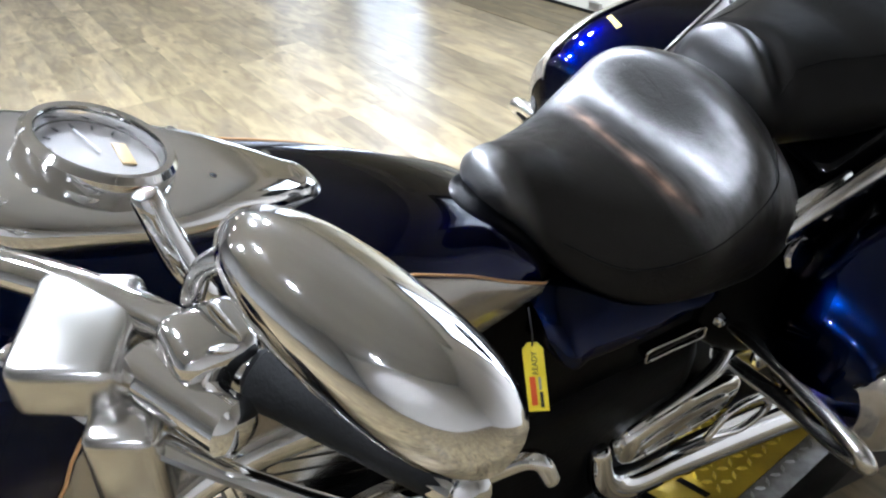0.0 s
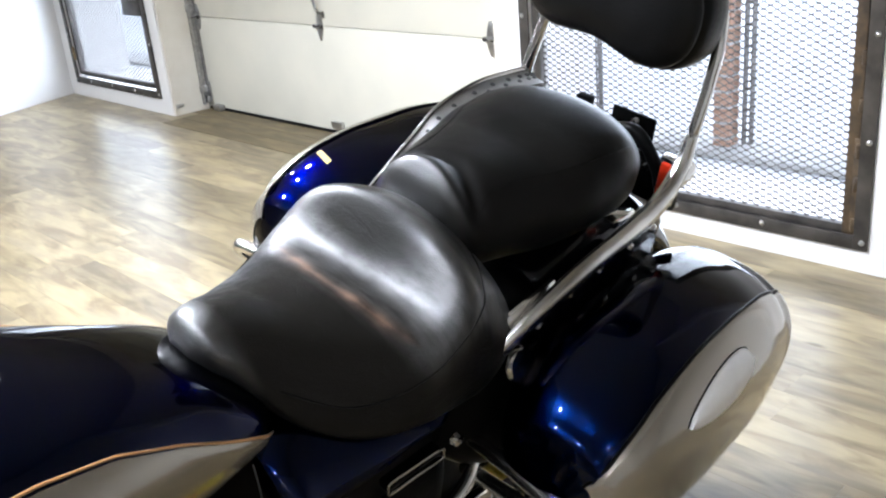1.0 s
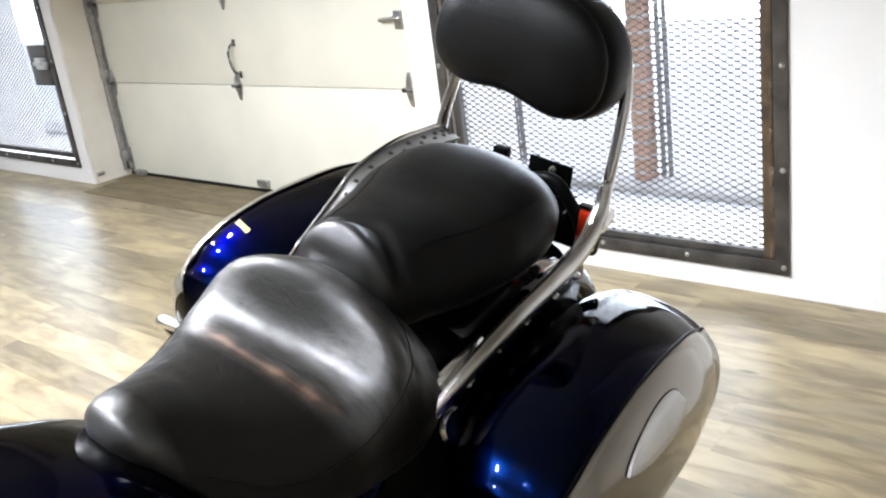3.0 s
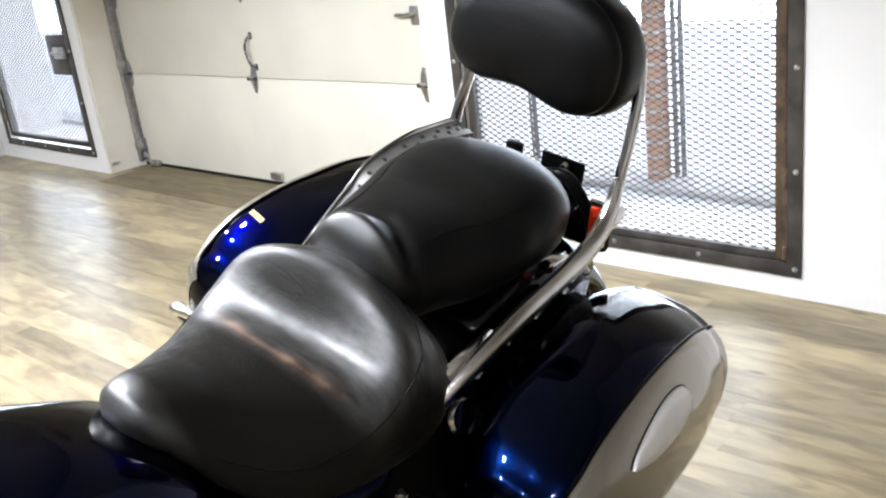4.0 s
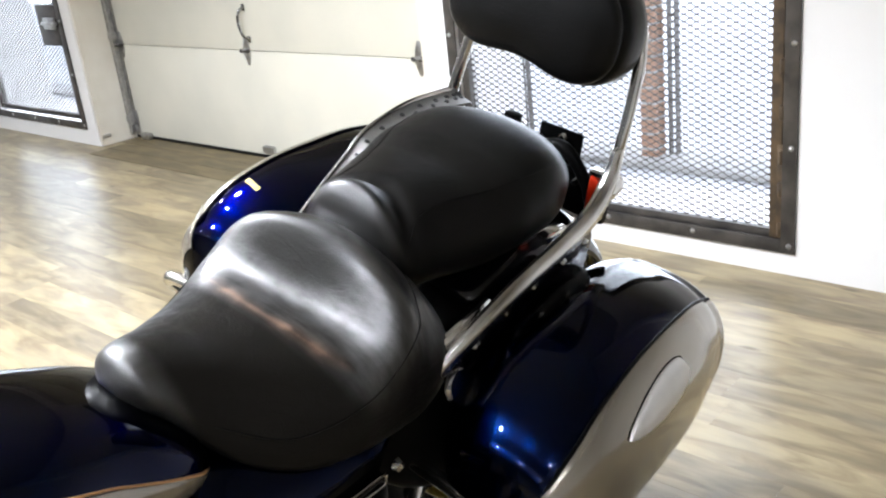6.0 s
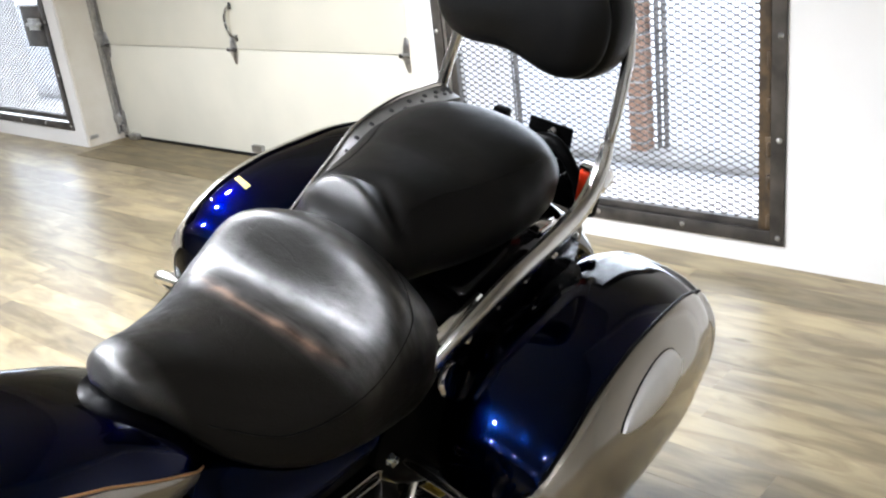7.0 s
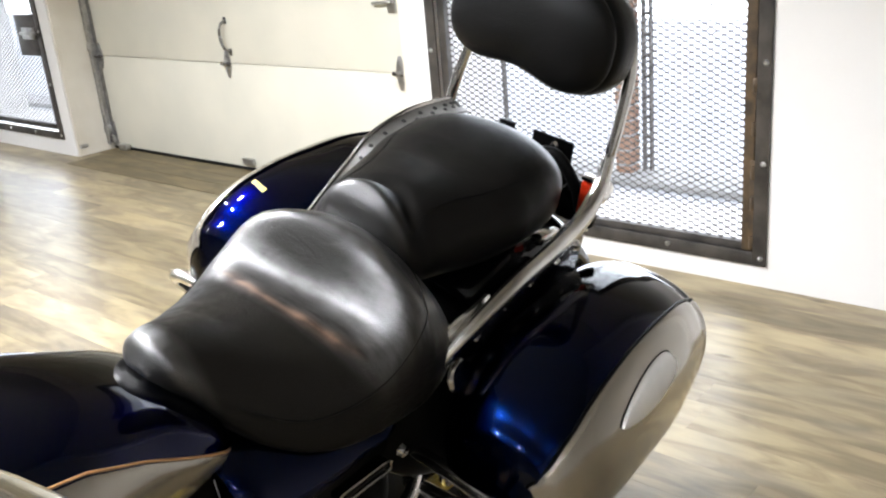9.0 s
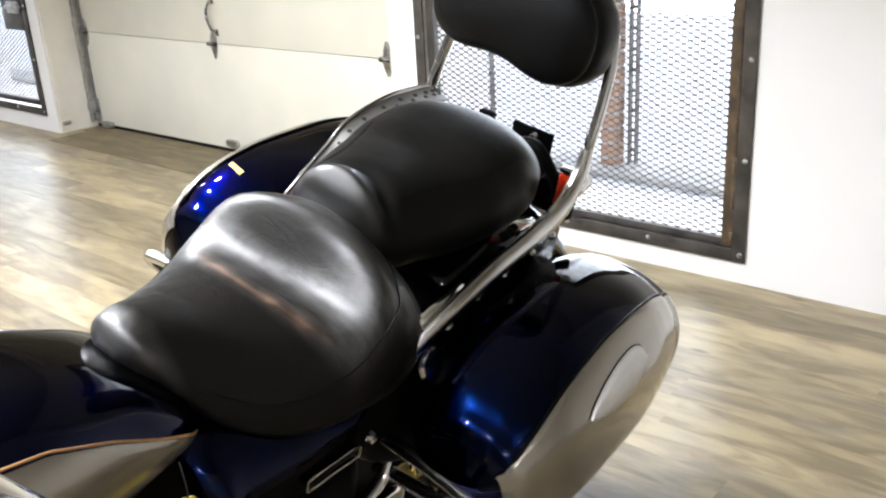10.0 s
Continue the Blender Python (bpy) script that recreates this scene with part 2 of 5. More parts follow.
for m, scale, strength in ((leather, 14, 0.20), (worn_leather, 20, 0.30), (nose_leather, 14, 0.18)):
    crease_leather(m, scale, strength)

# wood-look planks: tone by piece, grain along the piece
plank_mat = mat("wood_plank", (0.4, 0.31, 0.19), 0.32, Specular_IOR_Level=0.30)


def plank_nodes(m, light, dark, grey, rough):
    t, b, n, link = nodes(m)
    tc, info, mp, nz, nl = n("TexCoord"), n("ObjectInfo"), n("Mapping"), n("TexNoise"), n("TexNoise")
    add = n("VectorMath")
    add.operation = "MULTIPLY_ADD"
    add.inputs[1].default_value = (1, 1, 1)
    comb = n("CombineXYZ")
    link(info.outputs["Random"], comb.inputs[2])
    sc = n("VectorMath")
    sc.operation = "SCALE"
    sc.inputs[3].default_value = 37.0
    link(comb.outputs[0], sc.inputs[0])
    link(tc.outputs["Object"], add.inputs[0]), link(sc.outputs[0], add.inputs[2])
    # long grain, cloudy patches and fine dark lines
    mp.inputs["Scale"].default_value = (2.2, 9, 1)
    link(add.outputs[0], mp.inputs[0]), link(mp.outputs[0], nz.inputs[0])
    nz.inputs["Scale"].default_value, nz.inputs["Detail"].default_value, nz.inputs["Distortion"].default_value = 1.5, 6, 0.7
    mp2, mp3, nf = n("Mapping"), n("Mapping"), n("TexNoise")
    mp2.inputs["Scale"].default_value, mp3.inputs["Scale"].default_value = (2.2, 5.5, 1), (4, 55, 1)
    link(add.outputs[0], mp2.inputs[0]), link(mp2.outputs[0], nl.inputs[0])
    nl.inputs["Scale"].default_value, nl.inputs["Detail"].default_value = 1.7, 6
    link(add.outputs[0], mp3.inputs[0]), link(mp3.outputs[0], nf.inputs[0])
    nf.inputs["Scale"].default_value, nf.inputs["Detail"].default_value = 1.4, 5
    ramp = n("ValToRGB")
    e = ramp.color_ramp.elements
    e[0].position, e[0].color = 0.36, (*dark, 1)
    e[1].position, e[1].color = 0.60, (*light, 1)
    link(nz.outputs[0], ramp.inputs[0])
    mix = n("Mix")
    mix.data_type = "RGBA"
    mix.inputs["B"].default_value = (*grey, 1)
    gr = n("MapRange")
    gr.inputs["From Min"].default_value, gr.inputs["From Max"].default_value = 0.44, 0.70
    gr.inputs["To Max"].default_value = 0.6
    link(nl.outputs[0], gr.inputs[0]), link(gr.outputs[0], mix.inputs["Factor"])
    link(ramp.outputs[0], mix.inputs["A"])
    # scattered dark knots
    mp4, vor, kn, dark_knot = n("Mapping"), n("TexVoronoi"), n("MapRange"), n("Mix")
    mp4.inputs["Scale"].default_value = (1.5, 3.6, 1)
    vor.inputs["Scale"].default_value = 1.6
    link(add.outputs[0], mp4.inputs[0]), link(mp4.outputs[0], vor.inputs[0])
    kn.inputs["From Min"].default_value, kn.inputs["From Max"].default_value = 0.035, 0.11
    kn.inputs["To Min"].default_value, kn.inputs["To Max"].default_value = 0.7, 0.0
    link(vor.outputs["Distance"], kn.inputs[0])
    dark_knot.data_type = "RGBA"
    dark_knot.inputs["B"].default_value = (dark[0] * 0.35, dark[1] * 0.33, dark[2] * 0.3, 1)
    link(kn.outputs[0], dark_knot.inputs["Factor"]), link(mix.outputs["Result"], dark_knot.inputs["A"])
    hsv, mr, ln, both = n("HueSaturation"), n("MapRange"), n("MapRange"), n("Math")
    mr.inputs["To Min"].default_value, mr.inputs["To Max"].default_value = 0.72, 1.18
    ln.inputs["From Min"].default_value, ln.inputs["From Max"].default_value = 0.30, 0.60
    ln.inputs["To Min"].default_value, ln.inputs["To Max"].default_value = 0.93, 1.02
    both.operation = "MULTIPLY"
    link(info.outputs["Random"], mr.inputs[0]), link(nf.outputs[0], ln.inputs[0])
    link(mr.outputs[0], both.inputs[0]), link(ln.outputs[0], both.inputs[1]), link(both.outputs[0], hsv.inputs["Value"])
    link(dark_knot.outputs["Result"], hsv.inputs["Color"]), link(hsv.outputs[0], b.inputs["Base Color"])
    rr = n("MapRange")
    rr.inputs["To Min"].default_value, rr.inputs["To Max"].default_value = rough
    link(nl.outputs[0], rr.inputs[0]), link(rr.outputs[0], b.inputs["Roughness"])


plank_nodes(plank_mat, (0.330, 0.268, 0.158), (0.172, 0.134, 0.078), (0.190, 0.162, 0.120), (0.28, 0.38))
plank_dark = mat("dark_wood_plank", (0.28, 0.21, 0.12), 0.35)
plank_nodes(plank_dark, (0.165, 0.128, 0.062), (0.090, 0.068, 0.032), (0.11, 0.088, 0.052), (0.40, 0.55))

glass = mat("clear_glass", (1, 1, 1), 0.02, 0.0, Transmission_Weight=1.0, IOR=1.12)
lamp_glow = bpy.data.materials.new("lamp_glow")
lamp_glow.use_nodes = True
lamp_glow.node_tree.nodes["Principled BSDF"].inputs["Emission Color"].default_value = (1, 0.97, 0.92, 1)
lamp_glow.node_tree.nodes["Principled BSDF"].inputs["Emission Strength"].default_value = 90.0
yard_glow = bpy.data.materials.new("bright_sky")
yard_glow.use_nodes = True
yard_glow.node_tree.nodes["Principled BSDF"].inputs["Emission Color"].default_value = (0.93, 0.96, 1, 1)
yard_glow.node_tree.nodes["Principled BSDF"].inputs["Emission Strength"].default_value = 6.0

# ---- shape helpers ----


def mesh_of(bm, name, smooth=True):
    bmesh.ops.recalc_face_normals(bm, faces=bm.faces)
    me = bpy.data.meshes.new(name)
    bm.to_mesh(me)
    bm.free()
    if smooth:
        me.shade_smooth()
        me.set_sharp_from_angle(angle=radians(38))
    return me


def thing(name, bm, material, label, category, group="", kind="", m=None):
    """A top-level object: a mesh, or an Empty where bm is None."""
    ob = new(name, mesh_of(bm, name) if bm else None)
    if bm:
        ob.data.materials.append(material)
    if m is not None:
        ob.matrix_world = m
    return tagged(ob, label, category, group, kind)


def part(name, bm, material, parent, label="", m=None, smooth=True):
    ob = new(name, mesh_of(bm, name, smooth))
    ob.data.materials.append(material)
    ob.parent = parent
    if m is not None:
        ob.matrix_basis = m
    return tagged(ob, label) if label else ob


def smooth_path(points, n):
    """Catmull-Rom through the points, n steps to each span."""
    p = [np.array(q, float) for q in points]
    p = [2 * p[0] - p[1], *p, 2 * p[-1] - p[-2]]
    out = []
    for a, b, c, d in zip(p, p[1:], p[2:], p[3:]):
        for s in np.linspace(0, 1, n, endpoint=False):
            out.append(0.5 * (2 * b + (c - a) * s + (2 * a - 5 * b + 4 * c - d) * s**2 + (3 * b - a - 3 * c + d) * s**3))
    return out + [p[-2]]


def add_ring_mesh(bm, rings, cap=True, closed=True):
    rows = [[bm.verts.new(tuple(map(float, p))) for p in ring] for ring in rings]
    k = len(rows[0])
    for a, b in zip(rows, rows[1:]):
        for i in range(k if closed else k - 1):
            bm.faces.new((a[i], a[(i + 1) % k], b[(i + 1) % k], b[i]))
    if cap:
        for row in (rows[0], rows[-1]):
            bm.faces.new(row)
    return bm


def add_tube(bm, points, radius, n=12, steps=6, flat=1.0, up=(0, 0, 1)):
    """A bent tube; radius may be one for each point. flat: the section's height over its width."""
    pts = smooth_path(points, steps) if len(points) > 2 else [np.array(p, float) for p in points]
    rad = [float(v) for v in np.interp(np.linspace(0, 1, len(pts)), np.linspace(0, 1, len(points)), radius if isinstance(radius, (list, tuple)) else [radius] * len(points))]
    rings = []
    side = None
    for i, p in enumerate(pts):
        d = Vector(pts[min(i + 1, len(pts) - 1)] - pts[max(i - 1, 0)]).normalized()
        s = d.cross(Vector(up))
        s = (d.cross(Vector((1, 0, 0))) if s.length < 1e-3 else s).normalized()
        if side is not None and s.dot(side) < 0:
            s = -s
        side = s
        u = s.cross(d).normalized()
        rings.append([Vector(p) + rad[i] * (math.cos(a) * s + flat * math.sin(a) * u) for a in map(float, np.linspace(0, 2 * math.pi, n, endpoint=False))])
    # rounded ends
    for end, q in ((0, 1), (-1, -2)):
        c = sum(rings[end], Vector()) / n
        d = (c - sum(rings[q], Vector()) / n).normalized()
        r0 = rad[end]
        extra = [[c + d * r0 * 0.45 * math.sin(b) + (v - c) * math.cos(b) for v in rings[end]] for b in (radians(40), radians(75))]
        rings = extra[::-1] + rings if end == 0 else rings + extra
    return add_ring_mesh(bm, rings)


def tube(points, radius, n=12, steps=6, flat=1.0, up=(0, 0, 1)):
    return add_tube(bmesh.new(), points, radius, n, steps, flat, up)


def add_lathe(bm, profile, n=32, m=Matrix()):
    """Turns (radius, height) pairs about z."""
    rings = [[m @ Vector((max(r, 1e-5) * math.cos(a), max(r, 1e-5) * math.sin(a), z)) for a in map(float, np.linspace(0, 2 * math.pi, n, endpoint=False))] for r, z in profile]
    return add_ring_mesh(bm, rings)


def lathe(profile, n=32, m=Matrix()):
    return add_lathe(bmesh.new(), profile, n, m)


def add_box(bm, lo, hi, bevel=0.0, m=None, seg=2):
    made = bmesh.ops.create_cube(bm, size=1.0)["verts"]
    size, mid = Vector(hi) - Vector(lo), (Vector(hi) + Vector(lo)) / 2
    for v in made:
        v.co = Vector((v.co.x * size.x, v.co.y * size.y, v.co.z * size.z)) + mid
    if bevel:
        edges = {e for v in made for e in v.link_edges}
        made = bmesh.ops.bevel(bm, geom=list(edges), offset=bevel, segments=seg, affect="EDGES", profile=0.5)["verts"]
        made = list({v for v in made if v.is_valid})
    if m is not None:
        bmesh.ops.transform(bm, matrix=m, verts=made)
    return bm


def box(lo, hi, bevel=0.0, m=None, seg=2):
    return add_box(bmesh.new(), lo, hi, bevel, m, seg)


def prism(outline, depth, m=Matrix(), bevel=0.0):
    """A flat outline of (x, y), rounded at the rim and raised by depth along z."""
    bm = bmesh.new()
    c = Vector((sum(p[0] for p in outline) / len(outline), sum(p[1] for p in outline) / len(outline), 0))
    rings = []
    for inset, z in ((0, 0), (0, depth - bevel), (bevel * 0.35, depth - bevel * 0.3), (bevel, depth)) if bevel else ((0, 0), (0, depth)):
        ring = []
        for p in outline:
            v = Vector((p[0], p[1], 0))
            d = v - c
            ring.append(m @ (c + d * max(0.0, 1 - inset / max(d.length, 1e-6)) + Vector((0, 0, z))))
        rings.append(ring)
    return add_ring_mesh(bm, rings)


class Hull:
    """A smooth closed body along y. Rows: y, xc, half width, top, widest height, bottom, power above, power below."""

    def __init__(self, rows, dish=None):
        self.rows = np.array(rows, float)
        self.dish = dish

    def row(self, y):
        r, ys = self.rows, self.rows[:, 0]
        i = int(np.clip(np.searchsorted(ys, y) - 1, 0, len(ys) - 2))
        h = ys[i + 1] - ys[i]
        s = min(max((y - ys[i]) / h, 0), 1)

        def slope(k):
            if k in (0, len(ys) - 1):
                j = 0 if k == 0 else len(ys) - 2
                return (r[j + 1] - r[j]) / (ys[j + 1] - ys[j])
            a, b = (r[k] - r[k - 1]) / (ys[k] - ys[k - 1]), (r[k + 1] - r[k]) / (ys[k + 1] - ys[k])
            wa, wb = ys[k + 1] - ys[k], ys[k] - ys[k - 1]
            return np.where(a * b > 0, (a * wa + b * wb) / (wa + wb), 0 * a)

        m0, m1 = slope(i) * h, slope(i + 1) * h
        return r[i] * (2 * s**3 - 3 * s**2 + 1) + m0 * (s**3 - 2 * s**2 + s) + r[i + 1] * (3 * s**2 - 2 * s**3) + m1 * (s**3 - s**2)

    def at(self, y, angle, out=0.0):
        """The point at y and an angle in degrees: 0 is towards +x, 90 the top."""
        _, xc, w, zt, zw, zb, nt, nb = self.row(y)
        c, s = math.cos(radians(angle)), math.sin(radians(angle))
        power = nt if s >= 0 else nb
        x = xc + (w + out) * math.copysign(abs(c) ** (2 / power), c)
        z = zw + ((zt - zw + out) if s >= 0 else (zw - zb + out)) * math.copysign(abs(s) ** (2 / power), s)
        if self.dish and s > 0:
            z += self.dish(x - xc, y) * min(1.0, s * 1.6)
        return Vector((float(x), float(y), float(z)))

    def body(self, ny=48, na=56, side=1):
        ys = self.rows[0, 0] + (self.rows[-1, 0] - self.rows[0, 0]) * (1 - np.cos(np.linspace(0, math.pi, ny))) / 2
        rings = [[self.at(y, a) for a in np.linspace(0, 360, na, endpoint=False)] for y in ys]
        if side < 0:
            rings = [[Vector((-v.x, v.y, v.z)) for v in ring] for ring in rings]
        return add_ring_mesh(bmesh.new(), rings)

    def patch(self, y0, y1, low, high, out, ny=40, na=12, side=1, thick=0.003):
        """A raised panel of the surface between two angles that may vary along y."""
        bm = bmesh.new()
        grid = []
        for y in np.linspace(y0, y1, ny):
            row = []
            a0, a1 = low(y), high(y)
            for k, a in enumerate(np.linspace(a0, a1, na)):
                edge = k in (0, na - 1)
                v = self.at(y, a, out - (thick if edge else 0))
                row.append(Vector((side * v.x, v.y, v.z)))
            grid.append(row)
        return add_ring_mesh(bm, grid, cap=False, closed=False)

# ---- the room ----
# Rows of x0, y0, z0, x1, y1, z1
WALL_Y, DOOR_Y, BACK_Y, TOP = 3.647, 3.93, 4.10, 2.85


def wall(name, lo, hi, label="white painted plain wall", material=white_wall):
    return thing(name, box(lo, hi, 0.004), material, label, "wall", kind="structure")


def pierced_wall(name, x0, x1, y0, y1, holes, label):
    """A wall along x with openings (x0, x1, z0, z1) right through it."""
    bm = bmesh.new()
    xs = sorted({x0, x1, *(h[0] for h in holes), *(h[1] for h in holes)})
    for a, b in zip(xs, xs[1:]):
        cut = [h for h in holes if h[0] <= a + 1e-6 and h[1] >= b - 1e-6]
        z = 0.0
        for h in cut:
            if h[2] > z:
                add_box(bm, (a, y0, z), (b, y1, h[2]))
            z = h[3]
        add_box(bm, (a, y0, z), (b, y1, TOP))
    bmesh.ops.remove_doubles(bm, verts=bm.verts, dist=0.0005)
    inner = [f for f in bm.faces if abs(f.normal.x) > 0.9 and any(g is not f and (g.calc_center_median() - f.calc_center_median()).length < 1e-4 for v in f.verts for g in v.link_faces)]
    bmesh.ops.delete(bm, geom=inner, context="FACES_ONLY")
    return thing(name, bm, white_wall, label, "wall", kind="structure")


RIGHT_GATE, LEFT_GATE, DOOR = (-0.885, 0.600, 0.13, 2.35), (-5.845, -4.51, 0.155, 2.35), (-4.33, -1.085, 0.0, 2.70)
pierced_wall("wall_north", -6.05, 1.565, WALL_Y, BACK_Y, [LEFT_GATE, DOOR, RIGHT_GATE], "white painted wall with a garage door and gated windows")
wall("wall_pier_east", (1.565, 2.85, 0), (4.6, BACK_Y, TOP), "white painted wall pier standing proud of the window wall")
wall("wall_east", (4.6, -4.2, 0), (4.75, BACK_Y, TOP))
wall("wall_west", (-9.35, -4.2, 0), (-9.2, BACK_Y, TOP))


# unseen wall, kept grey so less light bounces back on the motorcycle
wall("wall_south", (-9.2, -4.2, 0), (4.6, -4.05, TOP), "unseen plain wall, grey to cut bounced light", grey_wall)
thing("ceiling", box((-9.2, -4.1, TOP), (4.6, BACK_Y, TOP + 0.12)), ceiling_paint, "grey-white painted flat ceiling", "ceiling", kind="structure")
thing("floor_base", box((-9.2, -4.1, -0.12), (4.6, BACK_Y, -0.006)), plank_dark, "dark base under the wood floor", "floor", kind="structure")


def pier_west():
    """The west pier with a low dark vent and a ledge."""
    front = 2.88
    bm = bmesh.new()
    add_box(bm, (-9.2, front, 0), (-6.75, BACK_Y, TOP))
    add_box(bm, (-6.75, front, 0), (-6.17, BACK_Y, 0.156))
    add_box(bm, (-6.75, front, 0.783), (-6.17, BACK_Y, TOP))
    add_box(bm, (-6.75, front + 0.3, 0.156), (-6.17, BACK_Y, 0.783))
    # its free flank runs back at a slant to the window wall
    foot = [(-6.17, front), (-5.755, front), (-6.05, WALL_Y), (-6.05, BACK_Y), (-6.17, BACK_Y)]
    add_ring_mesh(bm, [[(x, y, z) for x, y in foot] for z in (0.0, TOP)])
    ob = thing("wall_pier_west", bm, white_wall, "white painted wall pier with a low recess", "wall", kind="structure")
    part("ledge", box((-7.4, front - 0.025, 0.085), (-6.0, front - 0.001, 0.11), 0.004), white_wall, ob)
    vent = thing("vent_grille", box((-6.73, front + 0.23, 0.162), (-6.19, front + 0.25, 0.777), 0.004), dark_steel, "dark metal vent grille set into the wall pier", "vent")
    for i in range(9):
        part("slat", box((-6.72, front + 0.205, 0.19 + 0.064 * i), (-6.20, front + 0.228, 0.21 + 0.064 * i), 0.003, seg=1), dark_steel, vent)


pier_west()

# garage door: four sections with hinges, rollers, tracks, a handle and a lock bar
SEAMS = (0.012, 0.664, 1.198, 1.731, 2.264, 2.80)
DOOR_X0, DOOR_X1, HINGE_X = -4.300, -1.236, (-4.252, -2.814, -1.392)


def garage_door():
    door = thing("door_1", None, None, "cream sectional garage door, closed, with steel hinges", "garage door", kind="structure")
    for z0, z1 in zip(SEAMS, SEAMS[1:]):
        bm = box((DOOR_X0, DOOR_Y, z0 + 0.002), (DOOR_X1, DOOR_Y + 0.045, z1 - 0.002), 0.003)
        part("door_section", bm, door_paint, door)
    part("bottom_seal", tube([(DOOR_X0, DOOR_Y + 0.01, 0.012), (DOOR_X1, DOOR_Y + 0.01, 0.012)], 0.016), rubber, door, "black rubber bottom seal")
    for z in SEAMS[1:4]:
        for x in HINGE_X:
            bm = bmesh.new()
            for s in (1, -1):
                leaf = [(-0.034, 0), (0.034, 0), (0.026, 0.04), (0.009, 0.088), (-0.009, 0.088), (-0.026, 0.04)]
                bm2 = prism([(a, s * b) for a, b in leaf], 0.004, pose(x, DOOR_Y - 0.001, z, 90), 0.001)
                me = mesh_of(bm2, "leaf")
                bm.from_mesh(me)
            add_tube(bm, [(x - 0.03, DOOR_Y - 0.012, z), (x + 0.03, DOOR_Y - 0.012, z)], 0.009, 10)
            add_box(bm, (x - 0.02, DOOR_Y - 0.03, z - 0.012), (x + 0.02, DOOR_Y - 0.004, z + 0.012), 0.004)
            if x != HINGE_X[1]:
                side = -1 if x < HINGE_X[1] else 1
                add_tube(bm, [(x, DOOR_Y - 0.028, z + 0.004), (x + side * 0.075, DOOR_Y - 0.028, z + 0.004)], 0.007, 8)
                add_lathe(bm, [(0, 0.01), (0.020, 0.008), (0.022, -0.008), (0, -0.01)], 14, pose(x + side * 0.066, DOOR_Y - 0.028, z + 0.004, 0, 90))
            for s in (-0.045, 0.045):
                add_lathe(bm, [(0, 0.007), (0.005, 0.006), (0.006, 0)], 8, pose(x, DOOR_Y - 0.004, z + s, 90))
            hinge = part("door_hinge", bm, zinc, door, "grey steel door hinge")
            part("hinge_pin", tube([(x - 0.036, DOOR_Y - 0.020, z), (x + 0.036, DOOR_Y - 0.020, z)], 0.0115, 10), dark_steel, hinge, "dark hinge pin")
    # bottom corner bracket, roller and lift cable end
    bm = box((DOOR_X0 + 0.0, DOOR_Y - 0.008, 0.02), (DOOR_X0 + 0.06, DOOR_Y - 0.001, 0.20), 0.003)
    add_box(bm, (DOOR_X0 - 0.02, DOOR_Y - 0.035, 0.05), (DOOR_X0 + 0.045, DOOR_Y - 0.008, 0.10), 0.006)
    add_tube(bm, [(DOOR_X0 + 0.03, DOOR_Y - 0.02, 0.07), (DOOR_X0 - 0.06, DOOR_Y - 0.02, 0.07)], 0.006, 8)
    part("corner_bracket", bm, zinc, door)
    part("end_shoe", box((DOOR_X0 + 0.12, DOOR_Y - 0.05, 0.004), (DOOR_X0 + 0.22, DOOR_Y - 0.006, 0.05), 0.008), zinc, door)
    part("step_plate", box((-2.79, DOOR_Y - 0.03, 0.045), (-2.69, DOOR_Y - 0.002, 0.085), 0.004), zinc, door)
    hx, hz = HINGE_X[1], SEAMS[1]
    bm = tube([(hx + 0.045, DOOR_Y - 0.004, hz + 0.075), (hx + 0.034, DOOR_Y - 0.034, hz + 0.092), (hx + 0.016, DOOR_Y - 0.040, hz + 0.148), (hx + 0.014, DOOR_Y - 0.038, hz + 0.198), (hx + 0.025, DOOR_Y - 0.028, hz + 0.236), (hx + 0.034, DOOR_Y - 0.004, hz + 0.250)], 0.0085, 10)
    for x, z in ((hx + 0.045, hz + 0.067), (hx + 0.034, hz + 0.253)):
        add_box(bm, (x - 0.014, DOOR_Y - 0.006, z - 0.020), (x + 0.014, DOOR_Y - 0.001, z + 0.020), 0.004)
    part("lift_handle", bm, old_chrome, door, "bent steel lift handle")
    bm = box((-1.435, DOOR_Y - 0.012, 0.965), (-1.38, DOOR_Y - 0.003, 1.055), 0.004)
    add_tube(bm, [(-1.525, DOOR_Y - 0.022, 1.013), (-1.39, DOOR_Y - 0.022, 1.020)], 0.009, 8)
    part("lock_bar", bm, zinc, door)
    # unseen sheet behind the sections, added to stop light at the seams
    part("door_backing", box((DOOR_X0 - 0.02, DOOR_Y + 0.047, 0.004), (DOOR_X1 + 0.06, DOOR_Y + 0.060, 2.80)), zinc, door)
    for x0 in (-4.283, DOOR_X1 + 0.045):
        bm = box((x0 - 0.02, DOOR_Y - 0.055, 0.04), (x0 - 0.016, DOOR_Y - 0.002, 2.75))
        add_box(bm, (x0 - 0.02, DOOR_Y - 0.055, 0.04), (x0 + 0.016, DOOR_Y - 0.051, 2.75))
        add_box(bm, (x0 - 0.02, DOOR_Y - 0.007, 0.04), (x0 + 0.016, DOOR_Y - 0.003, 2.75))
        for z in (0.12, 0.7, 1.3, 1.9):
            add_box(bm, (x0 - 0.02, DOOR_Y - 0.062, z), (x0 + 0.002, DOOR_Y - 0.003, z + 0.05), 0.003)
        part("door_track", bm, zinc, door, "grey steel roller track")


